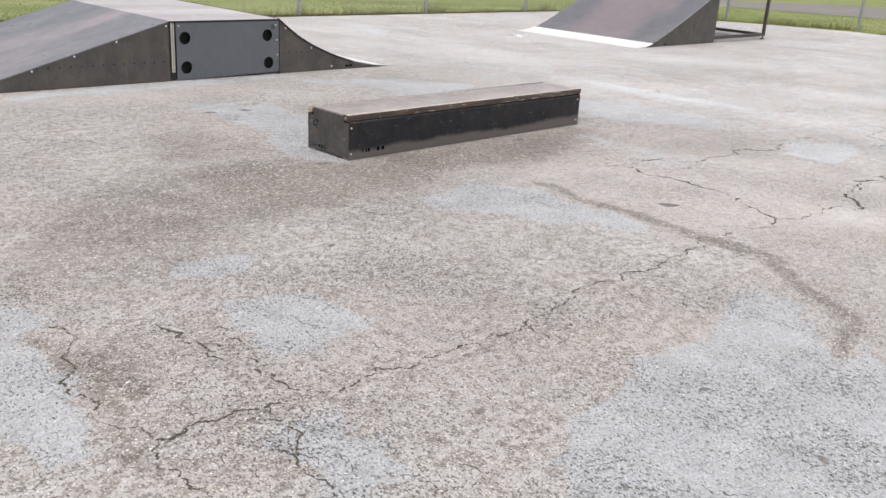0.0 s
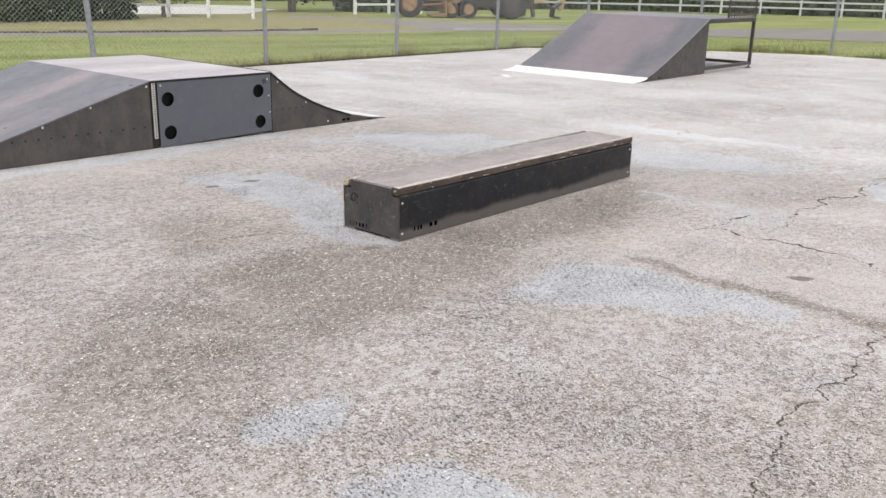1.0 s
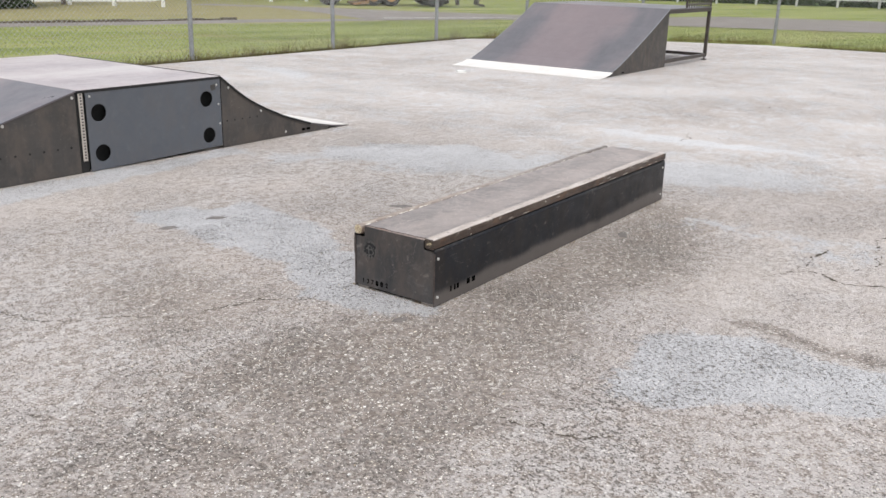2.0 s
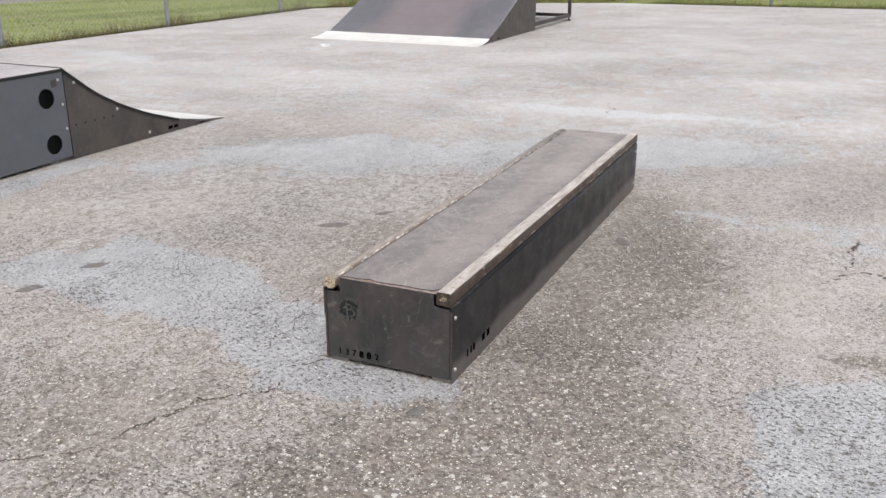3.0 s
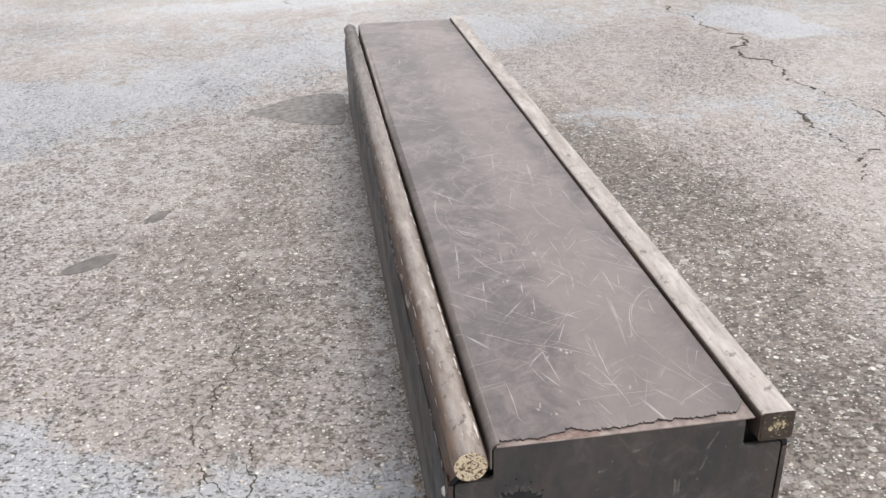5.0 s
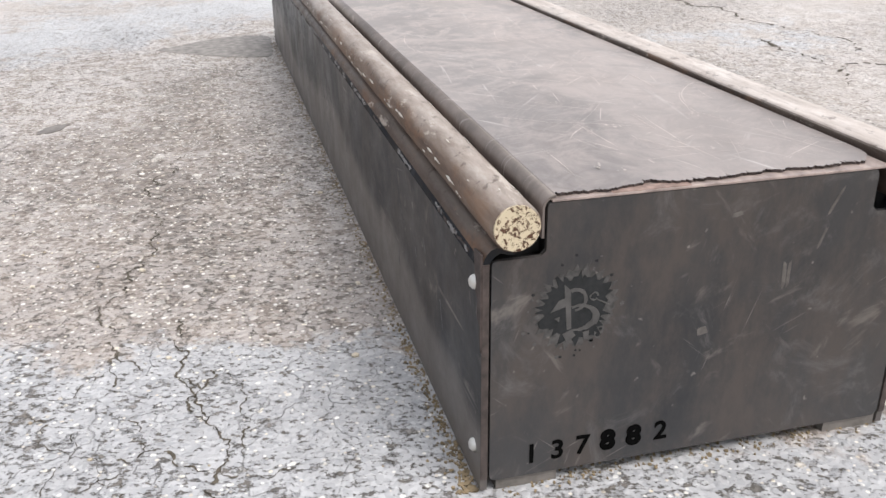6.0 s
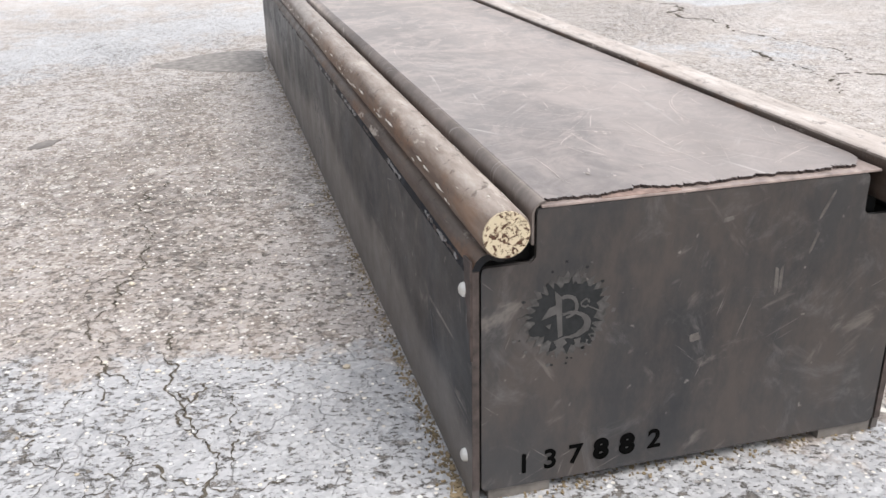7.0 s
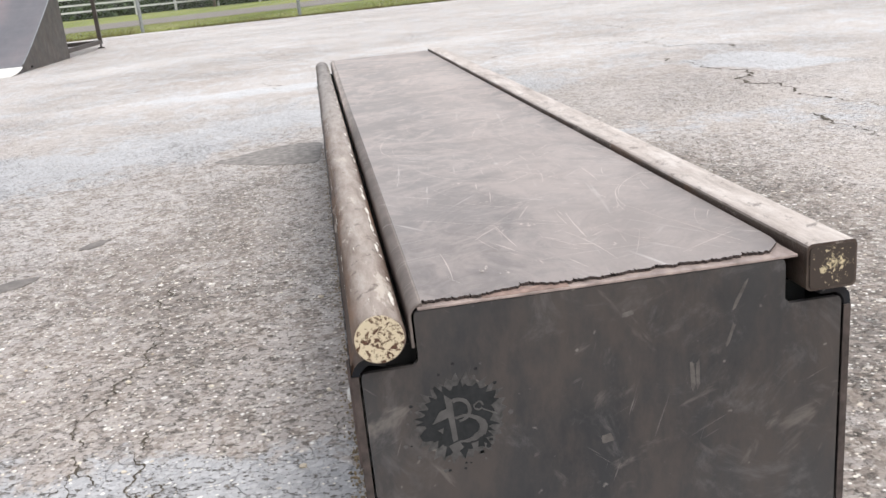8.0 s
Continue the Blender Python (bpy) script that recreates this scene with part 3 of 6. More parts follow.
def path_edging():
    """A low dark edge of soil and roots along the far side of the path."""
    rnd = random.Random(3)
    bm = bmesh.new()
    pts = [(-20, 40), (10.7, 27.9), (15, 26.1), (19.8, 24.85)]
    for (x0, y0), (x1, y1) in zip(pts, pts[1:]):
        n = int(math.hypot(x1 - x0, y1 - y0) / 0.5)
        d = Vector((x1 - x0, y1 - y0)).normalized()
        w = Vector((-d.y, d.x))
        for i in range(n):
            a = Vector((x0 + (x1 - x0) * i / n, y0 + (y1 - y0) * i / n)) + w * rnd.uniform(-0.03, 0.03)
            b = a + d * 0.49
            v = w * rnd.uniform(0.08, 0.14)
            prism([tuple(a - v), tuple(b - v), tuple(b + v), tuple(a + v)], "z", -0.05, rnd.uniform(0.0, 0.035), bm)
    return tagged(new("path_edging", mesh_of(bm, "path_edging", SOIL)), "dark soil edge along the path", "edging", kind="structure")


path_edging()


# ---- concrete slab with its worn coating, dirt and crazing ----
def slab_limit(x):
    """The far edge of the slab, which is rounded towards one corner."""
    return float(np.interp(x, [-14, 19.2, 21.0, 22.8, 24.0, 24.55, 24.9], [15.75, 15.8, 14.4, 12.2, 9.8, 4.0, -12.0]))


PALE = [
    [(3.64, 4.52), (4.2, 4.52), (4.45, 4.05), (4.45, 3.38), (4.5, 3.04), (4.18, 2.98), (4.04, 3.5), (3.88, 3.93), (3.5, 4.2)],
    [(4.02, 2.0), (3.87, 1.67), (3.38, 1.4), (3.82, 1.28), (2.46, 0.5), (1.3, 1.4), (1.84, 1.76), (2.35, 1.86), (3.03, 1.96), (3.63, 1.99)],
    [(3.91, 8.25), (4.68, 7.95), (4.72, 7.4), (4.62, 7.03), (4.37, 6.65), (4.27, 6.26), (4.3, 6.05), (3.86, 5.9), (3.86, 5.5), (3.69, 5.49), (3.6, 5.83), (3.58, 6.21), (3.9, 6.6), (3.85, 7.2)],
    [(7.99, 3.86), (8.77, 3.62), (8.41, 3.2), (7.59, 3.13), (7.53, 3.59)],
    [(0.74, 4.26), (0.9, 3.81), (0.7, 3.74), (0.61, 3.17), (0.57, 2.74), (0.4, 2.7), (0.3, 3.08), (0.3, 3.9)],
    [(1.6, 4.26), (2.0, 4.13), (1.85, 3.85), (1.55, 4.0)],
    [(1.52, 3.69), (1.99, 3.43), (2.04, 3.04), (1.46, 2.88), (1.34, 3.33)],
    [(6.53, 8.86), (7.09, 8.55), (7.72, 7.8), (7.38, 7.29), (6.81, 7.98), (6.51, 8.32), (6.24, 8.6)],
    [(2.6, 9.4), (4.4, 9.5), (6.0, 9.5), (6.0, 9.2), (4.2, 9.05), (2.6, 9.1)],
    [(1.0, 2.5), (1.35, 2.35), (1.3, 1.9), (0.95, 1.9)],
]
PALE_SOFT = [
    [(5.9, 9.3), (6.54, 8.9), (7.4, 8.1), (8.04, 7.0), (8.6, 6.2), (8.9, 5.0), (8.2, 4.2), (7.2, 5.4), (7.25, 6.1), (6.9, 6.55), (6.5, 7.11), (6.04, 7.56), (6.2, 8.3), (5.6, 8.7)],
    [(6.35, 5.3), (6.6, 4.6), (6.6, 4.0), (6.3, 3.6), (6.0, 4.0), (6.2, 4.6), (6.15, 5.2)],
]
BROWN = [
    [(2.4, 5.9), (3.0, 6.0), (3.65, 5.75), (3.9, 5.5), (5.2, 5.45), (6.6, 5.45), (6.85, 5.2), (6.2, 4.95), (5.3, 4.75), (4.4, 4.8), (3.8, 4.7), (3.1, 4.5), (2.5, 4.7)],
    [(0.76, 3.62), (0.9, 3.58), (0.89, 3.32), (0.83, 3.06), (0.71, 3.09), (0.7, 3.28)],
]
BROWN_SOFT = [[(5.6, 7.0), (6.45, 6.5), (6.75, 6.1), (4.5, 6.08), (4.42, 6.35), (4.6, 6.75), (5.0, 7.0)], [(2.5, 6.2), (3.55, 5.85), (3.66, 6.5), (3.6, 7.3), (2.7, 7.2)]]
BROWN_BROAD = [[(0.5, 4.3), (0.9, 5.6), (2.2, 6.3), (3.6, 6.0), (4.0, 4.9), (2.6, 4.2), (1.5, 3.8)], [(3.7, 6.1), (6.9, 6.1), (6.4, 6.7), (5.0, 7.0), (4.2, 6.8)], [(4.0, 5.5), (7.0, 5.5), (7.2, 5.0), (5.6, 4.5), (4.2, 4.7)]]
# lines: points, half width
PALE_LINES = [([(11.0, 14.6), (10.1, 11.0), (9.7, 9.0), (9.44, 7.4), (9.45, 6.3), (9.56, 4.7), (9.6, 1.0)], 0.26),
              ([(4.55, 9.36), (6.0, 9.40), (7.6, 9.45)], 0.10), ([(6.9, 3.4), (6.59, 3.96), (6.35, 4.5), (6.43, 5.1)], 0.12)]
BROWN_LINES = [([(4.72, 4.2), (4.58, 3.7), (4.56, 3.36), (4.58, 3.05), (4.62, 2.77), (4.59, 2.51), (4.5, 2.2), (4.25, 1.88), (4.05, 1.63), (3.87, 1.41)], 0.085),
               ([(3.8, 1.4), (3.3, 1.5)], 0.05), ([(0.75, 2.66), (1.4, 2.6), (2.4, 2.55)], 0.035), ([(0.78, 3.83), (0.66, 3.08), (0.67, 2.5)], 0.05), ([(0.76, 3.87), (0.75, 3.6), (0.72, 3.25), (0.80, 3.0)], 0.06)]
CRAZED = [[(3.6, 6.0), (4.7, 6.05), (4.7, 6.75), (4.0, 6.9), (3.5, 6.5)], [(1.0, 2.2), (4.6, 2.2), (4.8, 3.0), (1.0, 3.2)], [(1.5, 1.0), (3.0, 1.0), (3.0, 1.7), (1.6, 1.7)]]


def to_line(P, pts, closed):
    """Distance of the points P from a line of points."""
    best = np.full(len(P), 1e9)
    pairs = zip(pts, pts[1:] + pts[:1]) if closed else zip(pts, pts[1:])
    for a, b in pairs:
        a, b = np.array(a), np.array(b)
        d = b - a
        t = np.clip(((P - a) @ d) / (d @ d), 0, 1)
        best = np.minimum(best, np.hypot(*(P - a - t[:, None] * d).T))
    return best


def inside(P, pts):
    odd = np.zeros(len(P), bool)
    for (x0, y0), (x1, y1) in zip(pts, pts[1:] + pts[:1]):
        if y0 != y1:
            cross = (P[:, 1] > y0) != (P[:, 1] > y1)
            odd ^= cross & (P[:, 0] < (x1 - x0) * (P[:, 1] - y0) / (y1 - y0) + x0)
    return odd


def stain_field(P, shapes, lines, soft):
    f = np.zeros(len(P))
    for s in shapes:
        d = to_line(P, s, True)
        d = np.where(inside(P, s), -d, d)
        f = np.maximum(f, np.clip(0.5 - d / soft, 0, 1))
    for pts, half in lines:
        f = np.maximum(f, np.clip(0.5 - (to_line(P, pts, False) - half) / (soft * 0.6), 0, 1) * 0.8)
    return f


def build_slab():
    xs = np.concatenate([np.arange(-14, -0.5, 1.0), np.arange(-0.5, 10.0, 0.06), np.arange(10.0, 24.0, 0.25), [24.0, 24.2, 24.4, 24.55, 24.65, 24.75, 24.85, 24.9]])
    ys = np.concatenate([np.arange(-12, 0.0, 1.0), np.arange(0.0, 10.0, 0.06), np.arange(10.0, 15.8, 0.25), [15.8]])
    lim = np.array([slab_limit(x) for x in xs])
    X, Y = np.meshgrid(xs, ys, indexing="ij")
    Y = np.minimum(Y, lim[:, None])
    nx, ny = X.shape
    P = np.stack([X.ravel(), Y.ravel()], 1)
    co = np.concatenate([P, np.zeros((len(P), 1))], 1)
    i, j = np.meshgrid(np.arange(nx - 1), np.arange(ny - 1), indexing="ij")
    q = np.stack([i * ny + j, (i + 1) * ny + j, (i + 1) * ny + j + 1, i * ny + j + 1], -1).reshape(-1, 4)
    area = np.abs((co[q[:, 1], 0] - co[q[:, 0], 0])) * (np.abs(co[q[:, 3], 1] - co[q[:, 0], 1]) + np.abs(co[q[:, 2], 1] - co[q[:, 1], 1]))
    q = q[area > 1e-6]
    verts = co.tolist()
    faces = q.tolist()
    # the edge of the slab towards the grass
    edge = [(float(x), float(min(15.8, y))) for x, y in zip(xs, lim)]
    base = len(verts)
    for x, y in edge:
        verts += [[x, y, 0.0], [x, y, -0.12]]
    for a in range(len(edge) - 1):
        faces.append([base + 2 * a, base + 2 * a + 1, base + 2 * a + 3, base + 2 * a + 2])
    me = bpy.data.meshes.new("pavement")
    me.from_pydata(verts, [], faces)
    me.materials.append(CONCRETE)
    P = np.array(verts)[:, :2]
    # stains have wandering outlines
    P = np.array([(x + 0.13 * noise.noise((x * 1.7, y * 1.7, 3)) + 0.09 * noise.noise((x * 4.6, y * 4.6, 5)),
                   y + 0.13 * noise.noise((x * 1.7, y * 1.7, 7)) + 0.09 * noise.noise((x * 4.6, y * 4.6, 9))) for x, y in P.tolist()])
    v = np.zeros((len(P), 4), np.float32)
    broken = np.array([0.55 + 0.75 * noise.noise((x * 0.55, y * 0.55, 2)) + 0.3 * noise.noise((x * 2.1, y * 2.1, 4)) for x, y in P.tolist()])
    v[:, 0] = np.maximum(stain_field(P, PALE, [], 0.24), stain_field(P, [], PALE_LINES, 0.5) * np.clip(broken + 0.25, 0.5, 1.0))
    v[:, 0] = np.maximum(v[:, 0], stain_field(P, PALE_SOFT, [], 1.0) * 0.8)
    # the far part gets more of the pale coat
    far = np.clip((np.maximum(P[:, 0] - 6.8, P[:, 1] - 8.6)) / 1.5, 0, 1) * 0.50
    v[:, 0] = np.maximum(v[:, 0], np.maximum(far, 0.21))
    v[:, 1] = np.maximum(stain_field(P, BROWN, [], 0.8), stain_field(P, [], BROWN_LINES, 0.2))
    v[:, 1] = np.maximum(v[:, 1], stain_field(P, BROWN_SOFT, [], 0.8) * 0.6)
    v[:, 1] = np.maximum(v[:, 1], stain_field(P, BROWN_BROAD, [], 1.5) * 0.6)
    v[:, 2] = stain_field(P, CRAZED, [], 0.5)
    v[:, 3] = 1
    layer = me.attributes.new("stain", "FLOAT_COLOR", "POINT")
    layer.data.foreach_set("color", v.ravel())
    pale_far = me.attributes.new("far_tone", "FLOAT", "POINT")
    pale_far.data.foreach_set("value", (np.clip(np.maximum(np.maximum(P[:, 0] - 6.6, P[:, 1] - 8.2), np.minimum(P[:, 0] - 3.3, 5.0 - P[:, 1])) / 2.5, 0, 1) * 0.68).astype(np.float32))
    ob = new("pavement", me)
    return tagged(ob, "weathered pinkish concrete slab with worn pale coating and cracks", "pavement", kind="structure")


pavement = build_slab()


def crack(pts, width, seed):
    """A jagged, tapering and partly closed crack that follows a line of points on the slab."""
    rnd = random.Random(seed)
    line = [Vector(p) for p in pts]
    for depth in range(7):
        out = [line[0]]
        for a, b in zip(line, line[1:]):
            d = b - a
            if d.length > max(0.005, width * 0.8):
                n = Vector((-d.y, d.x))
                out.append((a + b) / 2 + n * rnd.uniform(-0.26, 0.26))
            out.append(b)
        line = out
    verts, faces = [], []
    total = len(line)
    open_now, closed = 1.0, 0
    for i, p in enumerate(line):
        d = (line[min(i + 1, total - 1)] - line[max(i - 1, 0)]).normalized()
        n = Vector((-d.y, d.x))
        end = min(1.0, (i + 1) / 8, (total - i) / 8)
        open_now = max(0.25, min(1.4, open_now + rnd.uniform(-0.32, 0.32)))
        w0, w1 = (width * end * open_now * rnd.choice((0.35, 0.55, 0.8, 1.0, 1.35)) * 0.5 for side in (0, 1))
        z = 0.0012
        verts += [(p.x + n.x * w0, p.y + n.y * w0, z), (p.x - n.x * w1, p.y - n.y * w1, z)]
        closed -= 1
        if closed < -3 and rnd.random() < 0.05:
            closed = rnd.randint(1, 4)
        if i and closed < 0:
            k = 2 * i
            faces.append((k - 2, k - 1, k + 1, k))
    me = bpy.data.meshes.new("crack")
    me.from_pydata(verts, [], faces)
    me.materials.append(CRACK)
    ob = new("crack", me)
    ob.parent = pavement
    return ob


CRACKS = [
    ([(6.32, 4.16), (6.01, 4.17), (5.74, 4.19), (5.7, 3.99), (5.75, 3.64), (5.72, 3.42), (5.69, 3.06), (5.49, 2.8), (5.42, 2.63), (5.21, 2.55)], 0.018),
    ([(5.42, 2.63), (5.61, 2.53), (5.89, 2.51), (6.24, 2.47)], 0.011), ([(5.73, 4.17), (5.59, 4.27), (5.5, 4.33)], 0.012),
    ([(5.97, 3.97), (6.43, 3.87), (6.93, 3.88), (7.14, 3.86), (7.41, 3.93), (7.7, 3.72), (7.75, 3.78), (8.12, 3.82), (8.65, 3.83)], 0.018),
    ([(7.56, 2.68), (7.28, 2.68), (6.95, 2.68), (6.71, 2.63), (6.37, 2.44), (6.18, 2.39)], 0.022), ([(6.79, 3.03), (6.88, 2.83), (6.95, 2.68)], 0.01),
    ([(9.81, 3.51), (9.33, 3.56), (9.0, 3.2), (8.78, 3.3)], 0.016),
    ([(1.4, 7.7), (1.86, 7.5), (2.16, 7.33), (2.44, 7.12), (2.55, 6.86), (2.83, 6.57), (2.97, 6.42), (3.16, 6.36), (3.38, 6.33), (3.6, 6.12)], 0.007),
    ([(3.72, 6.17), (3.78, 6.1), (3.84, 6.06)], 0.012),
]
CRACKS += [
    ([(4.56, 2.72), (4.22, 2.65), (3.98, 2.61), (3.6, 2.65), (3.27, 2.64), (2.95, 2.58), (2.58, 2.54), (2.35, 2.55), (2.08, 2.54), (1.88, 2.55)], 0.012),
    ([(1.88, 2.55), (1.51, 2.55), (1.36, 2.58), (1.2, 2.62), (0.99, 2.65), (0.82, 2.65), (0.7, 2.66)], 0.012),
    ([(0.78, 3.83), (0.72, 3.45), (0.66, 3.08), (0.64, 2.85), (0.67, 2.61), (0.67, 2.4), (0.7, 2.3)], 0.011), ([(1.12, 3.6), (1.18, 3.49), (1.18, 3.33), (1.23, 3.2), (1.24, 3.05)], 0.016),
    ([(1.31, 3.03), (1.29, 2.87), (1.3, 2.76), (1.34, 2.65)], 0.017), ([(1.4, 3.38), (1.37, 3.23), (1.35, 3.13)], 0.008), ([(4.56, 2.72), (4.64, 2.63), (4.94, 2.77), (5.22, 2.55)], 0.007), ([(1.02, 2.44), (1.02, 2.33), (1.0, 2.16), (0.98, 2.0)], 0.007),
    ([(3.07, 4.64), (3.13, 4.47), (3.2, 4.21)], 0.008), ([(9.67, 3.93), (9.79, 3.62), (10.0, 3.29)], 0.014), ([(10.26, 7.57), (10.51, 7.34), (10.62, 7.19)], 0.016),
]
CRACKS += [
    ([(5.32, 6.41), (5.21, 6.43), (5.11, 6.47), (4.92, 6.48), (4.78, 6.46), (4.7, 6.46), (4.63, 6.48), (4.61, 6.51), (4.5, 6.53), (4.45, 6.54), (4.35, 6.53), (4.31, 6.5), (4.26, 6.51), (4.19, 6.49)], 0.0062),
    ([(4.31, 6.5), (4.26, 6.47), (4.24, 6.46)], 0.004), ([(4.4, 6.41), (4.31, 6.42), (4.21, 6.41), (4.14, 6.4), (4.1, 6.38), (4.06, 6.36), (4.01, 6.35), (3.98, 6.36), (3.9, 6.37), (3.8, 6.33)], 0.0055),
    ([(4.21, 6.41), (4.17, 6.38), (4.2, 6.36), (4.24, 6.36)], 0.004), ([(4.16, 6.6), (4.08, 6.57), (4.05, 6.54), (4.03, 6.5), (4.02, 6.47), (4.04, 6.45), (4.03, 6.42), (4.0, 6.41), (3.98, 6.38), (3.98, 6.36)], 0.0052),
    ([(4.08, 6.46), (4.04, 6.45)], 0.004), ([(4.12, 6.48), (4.1, 6.46), (4.08, 6.45)], 0.0036), ([(4.11, 6.54), (4.05, 6.54), (4.01, 6.56), (3.94, 6.57)], 0.0042),
    ([(4.17, 6.38), (4.12, 6.38), (4.06, 6.36)], 0.0044), ([(4.03, 6.5), (3.99, 6.5), (3.93, 6.47)], 0.004), ([(4.0, 6.33), (4.03, 6.33), (4.11, 6.33), (4.24, 6.36)], 0.0036),
    ([(3.98, 6.53), (4.0, 6.47)], 0.0036), ([(4.66, 6.5), (4.6, 6.56), (4.5, 6.6)], 0.003), ([(4.26, 6.51), (4.2, 6.55), (4.16, 6.6)], 0.003), ([(3.98, 6.36), (3.95, 6.31), (3.97, 6.26)], 0.0034),
    ([(3.14, 6.35), (3.22, 6.35), (3.29, 6.31)], 0.008), ([(3.34, 6.41), (3.41, 6.37), (3.5, 6.33), (3.62, 6.31)], 0.006),
    ([(12.0, 3.18), (11.2, 3.11), (10.3, 3.4)], 0.015), ([(12.4, 11.5), (11.6, 12.2), (11.3, 12.9)], 0.014), ([(9.98, 6.45), (9.4, 6.35)], 0.010), ([(10.02, 4.68), (9.75, 4.67)], 0.010),
    ([(11.38, 6.18), (12.85, 6.19)], 0.009), ([(10.03, 3.97), (10.02, 3.79), (9.87, 3.5)], 0.014), ([(1.25, 3.26), (1.28, 3.15)], 0.008),
    ([(1.15, 2.63), (1.13, 2.45), (1.08, 2.32), (1.04, 2.17)], 0.009), ([(1.03, 2.41), (1.03, 2.27)], 0.009), ([(2.77, 2.67), (2.85, 2.56), (2.88, 2.49)], 0.008), ([(2.56, 2.52), (2.52, 2.31)], 0.007),
]
# short parallel shrinkage cracks in the crazed stretch
rnd_short = random.Random(77)
for count in range(150):
    cx, cy, ln = rnd_short.uniform(0.8, 4.5), rnd_short.gauss(2.35, 0.62), rnd_short.uniform(0.05, 0.24)
    lean = rnd_short.uniform(-0.05, 0.05)
    CRACKS.append(([(cx, cy + ln / 2), (cx + lean, cy), (cx + rnd_short.uniform(-0.04, 0.04), cy - ln / 2)], rnd_short.uniform(0.0025, 0.006)))
for number, (line, width) in enumerate(CRACKS):
    crack(line, width if width > 0.0066 else width * 0.72, number + 11)


def tar_spot(x, y, r, turn):
    rnd = random.Random(int(x * 100 + y * 7))
    pts = []
    for i in range(18):
        a = 2 * math.pi * i / 18
        k = r * rnd.uniform(0.65, 1.1)
        u, v = 1.5 * k * math.cos(a), 0.75 * k * math.sin(a)
        pts.append((x + u * math.cos(turn) - v * math.sin(turn), y + u * math.sin(turn) + v * math.cos(turn)))
    bm = prism(pts, "z", 0.0002, 0.002)
    ob = new("tar_spot", mesh_of(bm, "tar_spot", SPOT))
    ob.parent = pavement


for x, y, r, turn in ((5.04, 3.29, 0.055, -0.9), (5.36, 6.93, 0.06, -0.9), (4.27, 7.69, 0.05, -0.7), (3.9, 7.74, 0.05, -0.5), (5.68, 6.78, 0.04, -0.6), (5.75, 5.34, 0.045, 0.5),
                      (3.62, 5.56, 0.034, -0.3), (2.49, 3.97, 0.022, 0.2), (1.78, 2.08, 0.02, 0.4), (2.53, 1.03, 0.022, 0.9), (2.67, 1.61, 0.02, -0.6)):
    tar_spot(x, y, r, turn)


def darker_ground():
    # ragged darker patch on the slab at the far corner of the grind box
    pts = [(6.52, 6.1), (6.6, 6.3), (6.74, 6.48), (6.82, 6.56), (6.87, 6.46), (6.95, 6.38), (7.03, 6.28), (7.05, 6.16), (7.0, 6.08)]
    rnd = random.Random(61)
    smooth, ragged = rounded(pts, 0.08), []
    for (ax, ay), (bx, by) in zip(smooth, smooth[1:] + smooth[:1]):
        n = max(1, int(math.hypot(bx - ax, by - ay) / 0.012))
        ragged += [(ax + (bx - ax) * i / n + rnd.uniform(-0.008, 0.008), ay + (by - ay) * i / n + rnd.uniform(-0.005, 0.005)) for i in range(n)]
    bm = prism(ragged, "z", 0.0002, 0.0014)
    ob = new("damp_patch", mesh_of(bm, "damp_patch", plain("dark_concrete", (0.25, 0.228, 0.212), 0.7, vary=0.45, scale=30)))
    ob.parent = pavement


darker_ground()


def foot_dirt():
    """Blown dirt and dry leaf crumbs gathered along the foot of the grind box."""
    rnd = random.Random(17)
    bm = bmesh.new()
    for i in range(1900):
        side = rnd.random()
        if side < 0.6:
            x, y = 3.86 + 3.0 * rnd.random() ** 2.2, 6.068 + abs(rnd.gauss(0, 0.011))
        elif side < 0.85:
            x, y = rnd.uniform(3.86, 6.86), 5.521 - abs(rnd.gauss(0, 0.012))
        else:
            x, y = 3.85 + rnd.gauss(0.01, 0.012), rnd.uniform(5.53, 6.05)
        r = rnd.uniform(0.0008, 0.0036)
        ring = [(x + r * rnd.uniform(0.5, 1.3) * math.cos(a), y + r * 0.7 * rnd.uniform(0.5, 1.3) * math.sin(a)) for a in (0, 1.2, 2.4, 3.7, 5.0)]
        prism(ring, "z", 0.0003, 0.0008 + rnd.random() * 0.0016, bm)
    ob = tagged(new("leaf_crumbs", mesh_of(bm, "leaf_crumbs", DRY_DIRT)), "dry brown dirt along the foot of the grind box", "dirt", kind="stuff")
    return ob


foot_dirt()


